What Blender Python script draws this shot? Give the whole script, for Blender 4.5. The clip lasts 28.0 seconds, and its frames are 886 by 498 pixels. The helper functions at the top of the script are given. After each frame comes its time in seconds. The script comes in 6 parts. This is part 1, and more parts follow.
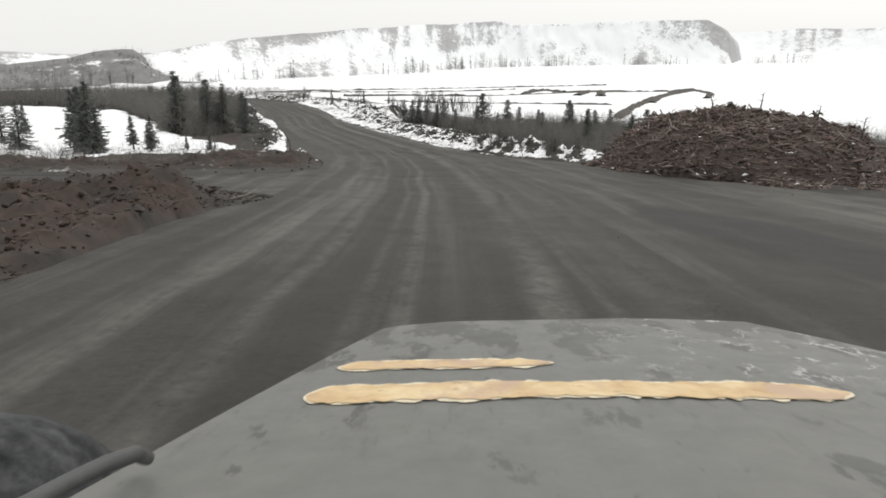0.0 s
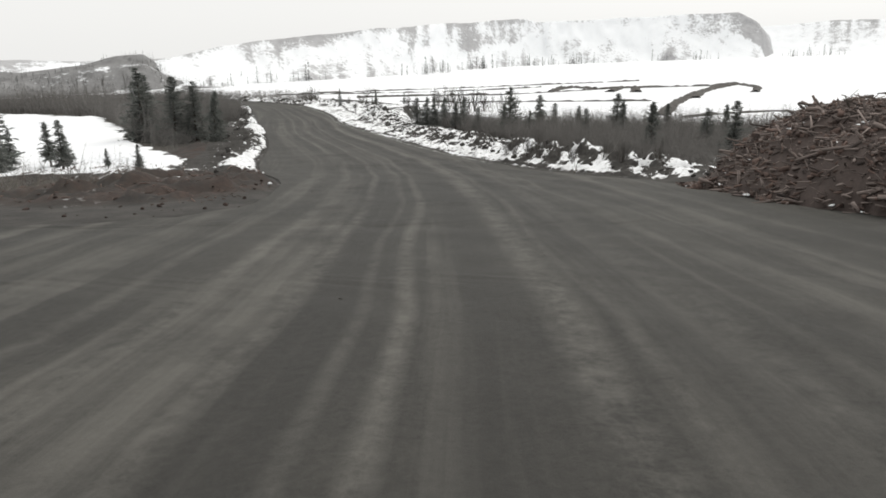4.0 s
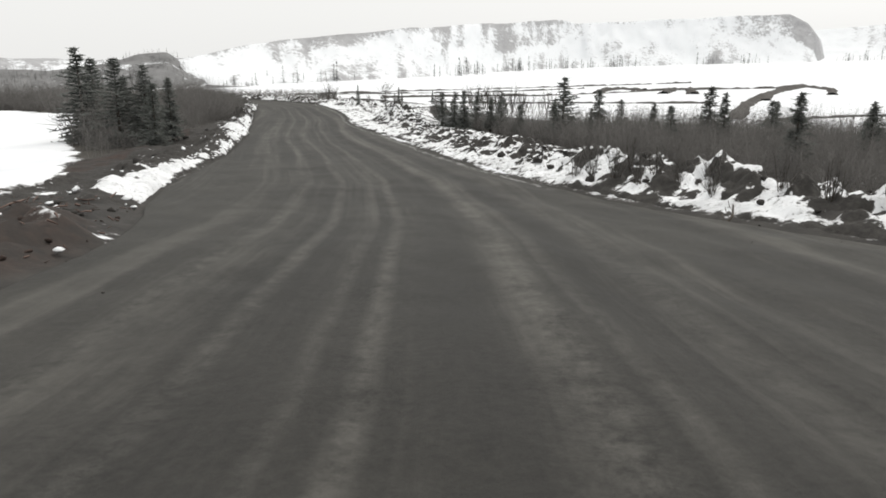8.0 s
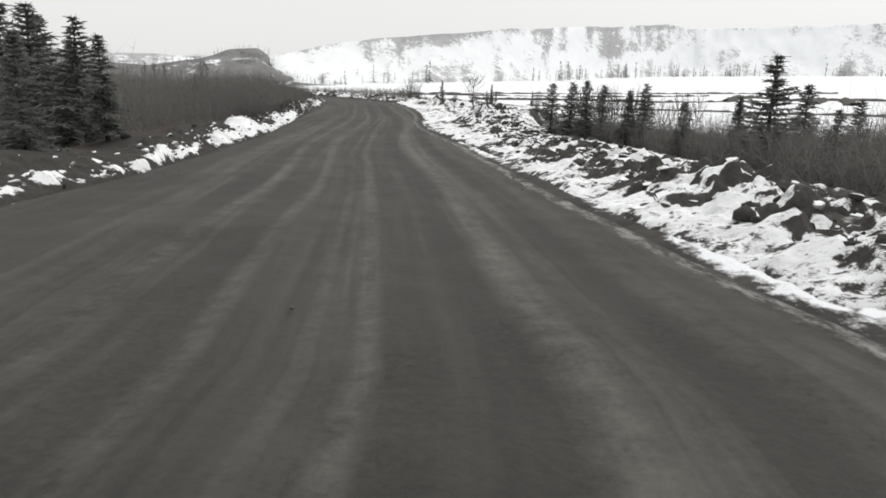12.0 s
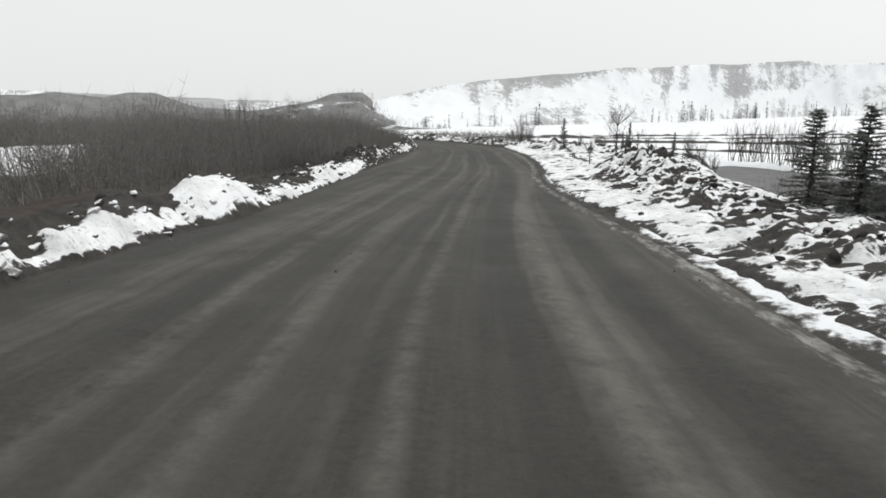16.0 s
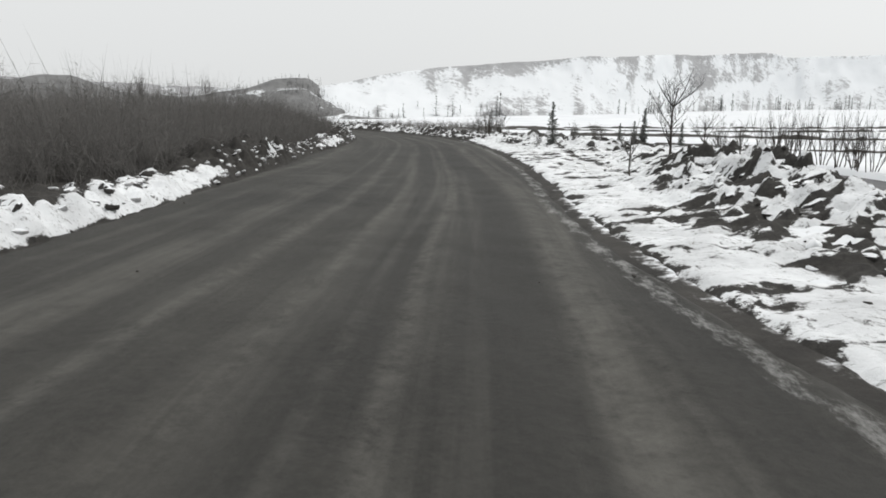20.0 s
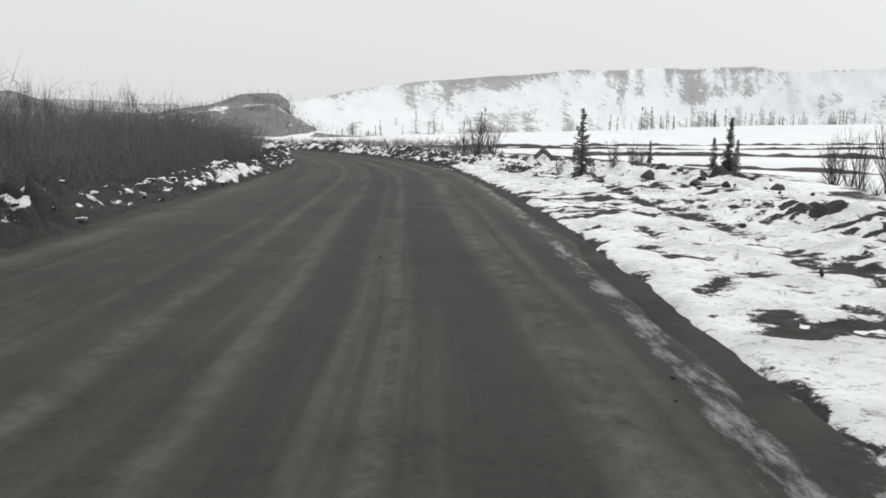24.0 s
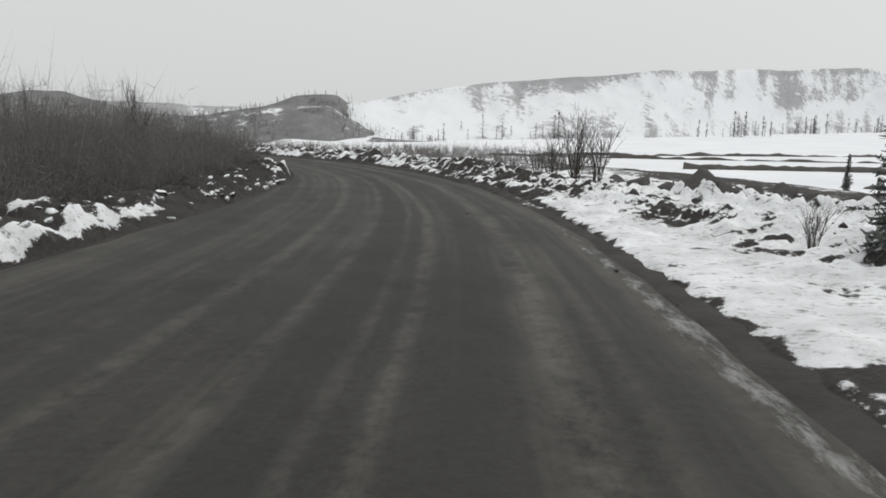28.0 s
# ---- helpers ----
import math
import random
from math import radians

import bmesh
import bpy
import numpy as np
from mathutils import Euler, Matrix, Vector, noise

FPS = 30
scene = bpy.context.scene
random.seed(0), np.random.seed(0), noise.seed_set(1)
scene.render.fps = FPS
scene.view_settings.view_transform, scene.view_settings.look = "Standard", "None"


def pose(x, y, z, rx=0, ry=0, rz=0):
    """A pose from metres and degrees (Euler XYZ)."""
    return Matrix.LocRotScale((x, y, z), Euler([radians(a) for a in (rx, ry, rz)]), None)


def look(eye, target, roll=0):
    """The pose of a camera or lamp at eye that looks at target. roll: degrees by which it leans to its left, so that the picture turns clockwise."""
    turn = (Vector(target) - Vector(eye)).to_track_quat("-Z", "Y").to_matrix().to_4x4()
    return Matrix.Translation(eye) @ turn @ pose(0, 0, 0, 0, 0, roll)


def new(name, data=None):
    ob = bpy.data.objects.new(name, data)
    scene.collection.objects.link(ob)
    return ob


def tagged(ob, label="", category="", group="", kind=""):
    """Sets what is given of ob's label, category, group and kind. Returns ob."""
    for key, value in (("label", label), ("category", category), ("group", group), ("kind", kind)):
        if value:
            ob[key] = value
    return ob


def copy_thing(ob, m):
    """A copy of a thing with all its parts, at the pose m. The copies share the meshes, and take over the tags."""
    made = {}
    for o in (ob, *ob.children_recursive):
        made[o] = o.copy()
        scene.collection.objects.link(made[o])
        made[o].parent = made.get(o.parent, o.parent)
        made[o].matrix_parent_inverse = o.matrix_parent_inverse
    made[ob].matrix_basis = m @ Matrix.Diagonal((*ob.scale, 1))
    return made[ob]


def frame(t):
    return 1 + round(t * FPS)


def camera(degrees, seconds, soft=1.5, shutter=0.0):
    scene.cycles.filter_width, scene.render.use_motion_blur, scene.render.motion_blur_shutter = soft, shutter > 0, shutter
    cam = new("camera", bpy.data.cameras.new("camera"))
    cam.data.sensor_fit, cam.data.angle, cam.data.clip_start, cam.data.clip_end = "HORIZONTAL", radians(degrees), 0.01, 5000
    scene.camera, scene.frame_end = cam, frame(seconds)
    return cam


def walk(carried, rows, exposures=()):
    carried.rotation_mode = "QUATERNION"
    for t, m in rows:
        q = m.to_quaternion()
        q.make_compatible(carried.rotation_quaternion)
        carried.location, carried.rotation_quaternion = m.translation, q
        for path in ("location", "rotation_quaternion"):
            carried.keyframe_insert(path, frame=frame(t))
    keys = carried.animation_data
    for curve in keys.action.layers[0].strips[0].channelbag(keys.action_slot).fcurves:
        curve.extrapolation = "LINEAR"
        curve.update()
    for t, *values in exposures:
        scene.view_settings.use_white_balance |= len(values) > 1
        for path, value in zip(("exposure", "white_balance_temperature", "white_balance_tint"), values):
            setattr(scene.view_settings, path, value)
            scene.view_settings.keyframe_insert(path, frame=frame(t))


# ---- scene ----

# ---- camera ----
cam = camera(65.5, 28.0, soft=1.7, shutter=0.08)


def aim(x, y, z, yaw, pitch, roll):
    return pose(x, y, z, 90 + pitch, 0, yaw) @ pose(0, 0, 0, 0, 0, roll)


# seconds, place, yaw, pitch, roll
ROWS = [
    (0, 0.00, -0.00, 0.00, -0.00, -15.51, 0.23),
    (0.5, 0.05, 1.83, -0.17, -0.09, -15.48, 0.63),
    (1, 0.10, 3.75, -0.35, -0.20, -15.40, 0.56),
    (1.5, 0.18, 5.68, -0.51, -0.34, -14.95, 0.43),
    (2, 0.22, 7.59, -0.67, 0.23, -14.69, 0.24),
    (2.5, 0.25, 9.48, -0.83, 0.98, -14.80, -0.05),
    (3, 0.22, 11.46, -1.01, 1.52, -15.01, -0.11),
    (3.5, 0.16, 13.50, -1.22, 1.89, -15.22, -0.64),
    (5.5, 0.36, 21.07, -2.08, 2.23, -15.55, -1.57),
    (6, 0.29, 23.35, -2.35, 2.91, -15.65, -1.61),
    (6.5, 0.19, 25.52, -2.56, 3.39, -15.66, -1.12),
    (7, 0.08, 27.80, -2.78, 3.92, -15.56, -0.88),
    (7.5, -0.01, 30.15, -2.99, 4.35, -15.24, -0.81),
    (8, -0.16, 32.58, -3.17, 4.71, -14.98, -0.59),
    (8.5, -0.33, 35.04, -3.42, 5.36, -15.08, -0.57),
    (9, -0.55, 37.56, -3.65, 6.10, -15.28, -0.09),
    (9.5, -0.83, 40.22, -3.90, 6.66, -15.21, 0.91),
    (10, -1.13, 42.94, -4.12, 7.32, -14.97, 0.81),
    (10.5, -1.44, 45.62, -4.33, 7.61, -14.42, 0.77),
    (11, -1.79, 48.35, -4.60, 8.76, -14.77, 0.94),
    (11.5, -2.23, 51.09, -4.84, 10.99, -14.91, 0.21),
    (12, -2.79, 53.84, -5.07, 12.19, -14.48, 0.81),
    (12.5, -3.41, 56.68, -5.20, 13.96, -12.63, -0.34),
    (13, -4.10, 59.48, -5.32, 15.36, -13.14, -0.21),
    (13.5, -4.88, 62.25, -5.43, 16.63, -12.43, -0.51),
    (15.5, -8.06, 71.73, -5.90, 20.71, -11.00, -0.22),
    (16, -8.90, 74.06, -5.96, 21.00, -11.00, 0.09),
    (16.5, -9.72, 76.39, -6.02, 20.65, -11.49, -0.05),
    (17, -10.57, 78.72, -6.07, 20.45, -11.62, -0.25),
    (17.5, -11.37, 80.97, -6.21, 20.19, -11.83, 0.23),
    (18, -12.18, 83.24, -6.33, 19.77, -11.99, -0.22),
    (18.5, -13.05, 86.01, -6.42, 18.96, -12.21, 0.68),
    (19, -13.84, 88.62, -6.54, 18.03, -12.32, 0.14),
    (19.5, -14.56, 91.18, -6.67, 17.53, -12.20, 0.22),
    (20, -15.33, 93.87, -6.74, 17.37, -11.68, 0.68),
    (20.5, -16.14, 96.71, -6.84, 16.94, -11.64, 0.16),
    (21, -16.88, 99.29, -6.87, 16.80, -11.31, -0.35),
    (21.5, -17.63, 101.73, -6.89, 16.71, -11.00, 0.14),
    (23.5, -19.97, 110.62, -7.05, 15.57, -10.38, 0.61),
    (24, -20.53, 112.93, -7.08, 16.03, -10.26, 0.36),
    (24.5, -21.16, 115.54, -7.14, 16.79, -10.31, 0.26),
    (25, -21.85, 118.03, -7.18, 17.07, -10.38, 0.07),
    (25.5, -22.55, 120.52, -7.24, 17.74, -10.14, 0.08),
    (26, -23.25, 122.97, -7.27, 18.44, -10.07, 0.06),
    (26.5, -23.97, 125.30, -7.31, 19.27, -10.04, 0.01),
    (27, -24.72, 127.50, -7.31, 19.90, -9.98, 0.35),
    (27.5, -25.53, 129.78, -7.25, 20.79, -9.79, 1.06),
    (28, -26.59, 132.13, -7.27, 21.50, -9.91, 0.74),
]
walk(cam, [(r[0], aim(*r[1:])) for r in ROWS], [(0.0, 0.25, 6690, 9.5), (8.0, 0.22, 6670, 9.5), (12.0, 0.15, 6600, 10), (13.0, 0.05, 6530, 9), (15.5, 0.16, 6530, 9), (17.0, 0.03, 6530, 9), (18.0, 0.1, 6530, 9), (20.0, 0.02, 6500, 9), (24.0, 0.0, 6490, 9), (25.0, -0.12, 6490, 9), (28.0, -0.2, 6490, 9)])

# ---- world and light: a bright overcast sky ----
world = bpy.data.worlds.new("sky")
scene.world = world
world.use_nodes = True
wn = world.node_tree.nodes
wl = world.node_tree.links
sky = wn.new("ShaderNodeTexSky")
sky.sky_type = "NISHITA"
sky.sun_disc = False
sky.sun_elevation = radians(48)
sky.sun_rotation = radians(40)
sky.air_density = 1.0
sky.dust_density = 6.0
sky.altitude = 200
veil = wn.new("ShaderNodeHueSaturation")
veil.inputs["Saturation"].default_value = 0.12
wl.new(sky.outputs["Color"], veil.inputs["Color"])
cloud = wn.new("ShaderNodeMix")
cloud.data_type = "RGBA"
cloud.inputs[0].default_value = 0.82
cloud.inputs["B"].default_value = (8.72, 8.83, 8.88, 1)
wl.new(veil.outputs["Color"], cloud.inputs["A"])
wl.new(cloud.outputs["Result"], wn["Background"].inputs["Color"])
wn["Background"].inputs["Strength"].default_value = 0.1

sun_data = bpy.data.lights.new("sun", "SUN")
sun_data.energy = 1.15
sun_data.angle = radians(35)
sun_data.color = (1.0, 0.97, 0.93)
sun = new("sun", sun_data)
sun.matrix_world = look((60, 120, 160), (0, 60, 0))


# ---- noise and mesh helpers ----
def lattice(ix, iy, seed):
    h = (ix.astype(np.int64) * 374761393 + iy.astype(np.int64) * 668265263 + seed * 1442695041) & 0xFFFFFFFF
    h = ((h ^ (h >> 13)) * 1274126177) & 0xFFFFFFFF
    return ((h ^ (h >> 16)) & 0xFFFFFF) / float(0xFFFFFF)


def vnoise(x, y, seed=0):
    x, y = np.asarray(x, float), np.asarray(y, float)
    ix, iy = np.floor(x), np.floor(y)
    fx, fy = x - ix, y - iy
    fx, fy = fx * fx * (3 - 2 * fx), fy * fy * (3 - 2 * fy)
    a = lattice(ix, iy, seed) * (1 - fx) + lattice(ix + 1, iy, seed) * fx
    b = lattice(ix, iy + 1, seed) * (1 - fx) + lattice(ix + 1, iy + 1, seed) * fx
    return a * (1 - fy) + b * fy


def fbm(x, y, size, octaves=4, seed=0):
    """Uneven values from -1 to 1; size: metres of the largest swell."""
    total, amp, norm = 0.0, 1.0, 0.0
    for k in range(octaves):
        total = total + amp * (vnoise(x / size + 17.3 * k, y / size - 9.1 * k, seed + k) * 2 - 1)
        norm += amp
        amp *= 0.5
        size *= 0.5
    return total / norm * 1.5


def smooth(a, b, v):
    v = np.clip((np.asarray(v, float) - a) / (b - a), 0, 1)
    return v * v * (3 - 2 * v)


def mesh_of(name, verts, faces, mat=None, shade=False):
    """A mesh from arrays: faces all with the same number of corners."""
    me = bpy.data.meshes.new(name)
    verts, faces = np.asarray(verts, np.float32), np.asarray(faces, np.int32)
    n, k = faces.shape
    me.vertices.add(len(verts))
    me.vertices.foreach_set("co", verts.ravel())
    me.loops.add(n * k)
    me.loops.foreach_set("vertex_index", faces.ravel())
    me.polygons.add(n)
    me.polygons.foreach_set("loop_start", np.arange(0, n * k, k, dtype=np.int32))
    me.update(calc_edges=True)
    if shade:
        me.polygons.foreach_set("use_smooth", np.ones(n, bool))
    me.validate()
    if mat:
        me.materials.append(mat)
    return me


def grid_faces(rows, cols):
    i = np.arange(rows * cols).reshape(rows, cols)
    return np.stack([i[:-1, :-1], i[:-1, 1:], i[1:, 1:], i[1:, :-1]], -1).reshape(-1, 4)


def put_attr(me, name, values):
    a = me.attributes.new(name, "FLOAT", "POINT")
    a.data.foreach_set("value", np.asarray(values, np.float32).ravel())


def part(name, bm, mat, parent, label=""):
    me = bpy.data.meshes.new(name)
    bm.to_mesh(me)
    bm.free()
    me.materials.append(mat)
    ob = new(name, me)
    ob.parent = parent
    if label:
        tagged(ob, label)
    return ob


def mesh_part(name, me, parent, label=""):
    ob = new(name, me)
    ob.parent = parent
    if label:
        tagged(ob, label)
    return ob


def tube(points, radii, sides=6):
    """A bmesh tube along points."""
    bm = bmesh.new()
    rings = []
    for k, (p, r) in enumerate(zip(points, radii)):
        p = Vector(p)
        q = Vector(points[min(k + 1, len(points) - 1)]) - Vector(points[max(k - 1, 0)])
        side = q.orthogonal().normalized()
        up = q.cross(side).normalized()
        rings.append([bm.verts.new(p + (side * math.cos(a) + up * math.sin(a)) * r) for a in [2 * math.pi * j / sides for j in range(sides)]])
    for a, b in zip(rings[:-1], rings[1:]):
        for j in range(sides):
            bm.faces.new((a[j], a[(j + 1) % sides], b[(j + 1) % sides], b[j]))
    bm.faces.new(rings[0][::-1])
    bm.faces.new(rings[-1])
    bmesh.ops.recalc_face_normals(bm, faces=bm.faces)
    for fc in bm.faces:
        fc.smooth = True
    return bm


# ---- materials ----
class Mat:
    """A node material with short ways to wire it."""

    def __init__(self, name, rough=0.9, spec=0.3):
        self.m = bpy.data.materials.new(name)
        self.m.use_nodes = True
        self.n, self.l = self.m.node_tree.nodes, self.m.node_tree.links
        self.b = self.n["Principled BSDF"]
        self.b.inputs["Roughness"].default_value = rough
        self.b.inputs["Specular IOR Level"].default_value = spec
        self.where = self.n.new("ShaderNodeTexCoord").outputs["Object"]

    def noise(self, scale, detail=6, rough=0.6, stretch=None, coord=None, kind="noise"):
        t = self.n.new("ShaderNodeTexNoise" if kind == "noise" else "ShaderNodeTexVoronoi")
        t.inputs["Scale"].default_value = scale
        if kind == "noise":
            t.inputs["Detail"].default_value, t.inputs["Roughness"].default_value = detail, rough
        src = coord or self.where
        if stretch:
            mp = self.n.new("ShaderNodeMapping")
            mp.inputs["Scale"].default_value = stretch
            self.l.new(src, mp.inputs["Vector"])
            src = mp.outputs["Vector"]
        self.l.new(src, t.inputs["Vector"])
        return t.outputs[0]

    def ramp(self, fac, *stops):
        r = self.n.new("ShaderNodeValToRGB")
        e = r.color_ramp.elements
        while len(e) < len(stops):
            e.new(0.5)
        for k, (at, c) in enumerate(stops):
            e[k].position = at
            e[k].color = (c, c, c, 1) if isinstance(c, (int, float)) else (*c, 1)
        self.l.new(fac, r.inputs["Fac"])
        return r.outputs["Color"]

    def mix(self, fac, a, b, how="MIX"):
        x = self.n.new("ShaderNodeMix")
        x.data_type, x.blend_type = "RGBA", how
        for sock, v in ((x.inputs[0], fac), (x.inputs["A"], a), (x.inputs["B"], b)):
            if isinstance(v, (int, float)):
                sock.default_value = v
            elif isinstance(v, tuple):
                sock.default_value = (*v, 1)
            else:
                self.l.new(v, sock)
        return x.outputs["Result"]

    def math(self, op, a, b=0.0, c=None):
        x = self.n.new("ShaderNodeMath")
        x.operation = op
        for sock, v in zip(x.inputs, (a, b) if c is None else (a, b, c)):
            if isinstance(v, (int, float)):
                sock.default_value = v
            else:
                self.l.new(v, sock)
        return x.outputs[0]

    def attr(self, name):
        a = self.n.new("ShaderNodeAttribute")
        a.attribute_name = name
        return a.outputs["Fac"]

    def uv(self):
        return self.n.new("ShaderNodeUVMap").outputs["UV"]

    def random(self):
        return self.n.new("ShaderNodeObjectInfo").outputs["Random"]

    def island(self):
        return self.n.new("ShaderNodeNewGeometry").outputs["Random Per Island"]

    def up(self):
        g = self.n.new("ShaderNodeNewGeometry")
        s = self.n.new("ShaderNodeSeparateXYZ")
        self.l.new(g.outputs["Normal"], s.inputs[0])
        return s.outputs["Z"]

    def color(self, c):
        if isinstance(c, tuple):
            self.b.inputs["Base Color"].default_value = (*c, 1)
        else:
            self.l.new(c, self.b.inputs["Base Color"])
        return self

    def rough(self, r):
        self.l.new(r, self.b.inputs["Roughness"])
        return self

    def bump(self, height, strength=0.5, distance=0.05):
        b = self.n.new("ShaderNodeBump")
        b.inputs["Strength"].default_value, b.inputs["Distance"].default_value = strength, distance
        self.l.new(height, b.inputs["Height"])
        self.l.new(b.outputs["Normal"], self.b.inputs["Normal"])
        return self


SNOW = (0.87, 0.885, 0.90)
DIRT_A, DIRT_B = (0.027, 0.0258, 0.0245), (0.068, 0.064, 0.059)


def ground_material():
    m = Mat("snowy_ground", 0.9, 0.2)
    fine, mid, big = m.noise(3.0, 8, 0.7), m.noise(0.7, 7, 0.65), m.noise(0.09, 5)
    soil = m.ramp(mid, (0.3, DIRT_A), (0.7, DIRT_B))
    red = m.ramp(fine, (0.3, (0.022, 0.0165, 0.0145)), (0.75, (0.080, 0.054, 0.045)))
    soil = m.mix(m.math("MULTIPLY", m.attr("red"), m.ramp(mid, (0.35, 0.0), (0.6, 1.0))), soil, red)
    grass = m.ramp(fine, (0.3, (0.045, 0.043, 0.038)), (0.7, (0.11, 0.10, 0.085)))
    soil = m.mix(m.attr("brush"), soil, grass)
    edge = m.math("ADD", m.attr("snow"), m.math("MULTIPLY", m.math("SUBTRACT", m.noise(1.3, 8, 0.72), 0.5), 1.1))
    edge = m.math("ADD", edge, m.math("MULTIPLY", m.math("SUBTRACT", fine, 0.5), 0.7))
    edge = m.math("ADD", edge, m.math("MULTIPLY", m.math("SUBTRACT", m.noise(1.0, 6, 0.7, (2.6, 0.55, 1.5)), 0.5), 0.55))
    cover = m.ramp(edge, (0.44, 0.0), (0.50, 0.45), (0.60, 1.0))
    white = m.ramp(big, (0.3, (0.74, 0.76, 0.79)), (0.7, SNOW))
    slush = m.ramp(fine, (0.3, (0.16, 0.155, 0.15)), (0.7, (0.42, 0.42, 0.42)))
    white = m.mix(m.ramp(edge, (0.50, 1.0), (0.66, 0.0)), white, slush)
    fleck = m.ramp(m.noise(6.0, 7, 0.8), (0.60, 0.0), (0.66, 0.55))
    fleck = m.math("MULTIPLY", fleck, m.ramp(m.attr("snow"), (0.9, 1.0), (1.0, 0.15)))
    white = m.mix(fleck, white, (0.2, 0.19, 0.18))
    m.color(m.mix(cover, soil, white))
    return m.bump(m.mix(0.5, fine, mid), 0.6, 0.12).m


def road_material():
    m = Mat("packed_dirt_road", 0.8, 0.3)
    uv = m.uv()
    lane = m.noise(1.0, 4, 0.55, (0.45, 0.016, 1), uv)
    rut = m.noise(1.0, 4, 0.55, (0.85, 0.022, 1), uv)
    thin = m.noise(1.0, 5, 0.65, (2.6, 0.05, 1), uv)
    patch = m.noise(0.13, 6, 0.62)
    blot = m.noise(0.42, 8, 0.72)
    grit = m.noise(9.0, 9, 0.8)
    base = m.ramp(m.mix(0.45, lane, patch), (0.36, (0.0165, 0.016, 0.0144)), (0.64, (0.040, 0.0384, 0.034)))
    streak = m.ramp(m.mix(0.35, rut, thin), (0.49, 0.0), (0.64, 1.0))
    where = m.ramp(m.mix(0.35, blot, m.noise(0.16, 6, 0.65)), (0.40, 0.32), (0.55, 1.0))
    c = m.mix(m.math("MULTIPLY", streak, where), base, (0.112, 0.107, 0.096))
    pale = m.ramp(m.mix(0.45, m.noise(0.23, 7, 0.7), rut), (0.54, 0.0), (0.68, 0.55))
    c = m.mix(pale, c, (0.088, 0.0845, 0.0755))
    dark = m.ramp(m.mix(0.5, rut, patch), (0.38, 0.8), (0.49, 0.0))
    c = m.mix(dark, c, (0.019, 0.0185, 0.017))
    c = m.mix(0.38, c, m.ramp(m.mix(0.4, grit, blot), (0.36, (0.012, 0.0117, 0.0105)), (0.66, (0.095, 0.091, 0.081))))
    # paired wheel tracks of pale crushed gravel, broken here and there
    sx = m.n.new("ShaderNodeSeparateXYZ")
    m.l.new(uv, sx.inputs[0])
    sway, sway2 = (m.math("MULTIPLY", m.math("SUBTRACT", m.noise(1.0, 3, 0.5, (0.0, f, 1), uv), 0.5), 1.1) for f in (0.032, -0.041))
    crumbs = m.ramp(m.mix(0.4, m.noise(2.6, 8, 0.8), m.noise(0.35, 6, 0.65, (1.0, 0.35, 1))), (0.42, 0.0), (0.62, 0.9))
    for at, wide, much in ((-0.55, 0.2, 0.55), (1.4, 0.4, 0.6), (-2.1, 0.22, 0.5), (-1.1, 0.14, 0.4), (3.1, 0.4, 0.3), (-3.5, 0.26, 0.55), (-4.6, 0.2, 0.3), (2.0, 0.16, 0.35)):
        d = m.math("ABSOLUTE", m.math("SUBTRACT", m.math("ADD", sx.outputs["X"], sway if wide > 0.21 else sway2), at))
        t = m.math("MULTIPLY", m.ramp(d, (wide * 0.25, 1.0), (wide, 0.0)), m.math("MULTIPLY", crumbs, much))
        c = m.mix(t, c, (0.165, 0.158, 0.142))
    for at, wide, much in ((0.4, 0.65, 0.5), (-1.5, 0.7, 0.45), (2.5, 0.6, 0.4)):
        d = m.math("ABSOLUTE", m.math("SUBTRACT", m.math("ADD", sx.outputs["X"], sway), at))
        c = m.mix(m.math("MULTIPLY", m.ramp(d, (wide * 0.3, 1.0), (wide, 0.0)), m.math("MULTIPLY", m.ramp(blot, (0.35, 0.3), (0.6, 1.0)), much)), c, (0.021, 0.0205, 0.0187))
    frost = m.ramp(m.math("ADD", m.attr("frost"), m.math("MULTIPLY", m.math("SUBTRACT", m.noise(1.6, 8, 0.78, (2.0, 0.6, 1), uv), 0.5), 1.5)), (0.52, 0.0), (0.74, 1.0))
    damp = m.ramp(m.math("ADD", m.attr("damp"), m.math("MULTIPLY", m.math("SUBTRACT", m.noise(0.8, 7, 0.7, (1.0, 0.5, 1)), 0.5), 1.2)), (0.36, 0.0), (0.66, 0.85))
    c = m.mix(damp, c, (0.021, 0.0202, 0.02))
    c = m.mix(m.math("MULTIPLY", frost, 0.7), c, (0.34, 0.338, 0.33))
    m.color(c)
    return m.bump(m.mix(0.5, thin, grit), 0.6, 0.06).m


def rock_material(name, dark, light, snowy=0.0):
    m = Mat(name, 0.9, 0.25)
    a, b = m.noise(2.5, 8, 0.7), m.noise(14.0, 5, 0.7)
    c = m.ramp(m.mix(0.4, a, b), (0.3, dark), (0.7, light))
    c = m.mix(0.25, c, m.ramp(m.island(), (0.0, dark), (1.0, light)))
    if snowy:
        cap = m.math("ADD", m.up(), m.math("MULTIPLY", m.math("SUBTRACT", a, 0.5), 1.2))
        c = m.mix(m.ramp(cap, (0.62 - snowy * 0.5, 0.0), (0.75 - snowy * 0.5, 1.0)), c, SNOW)
    m.color(c)
    return m.bump(a, 0.7, 0.06).m


def twig_material(name, a, b):
    m = Mat(name, 0.9, 0.15)
    return m.color(m.ramp(m.island(), (0.0, a), (1.0, b))).m


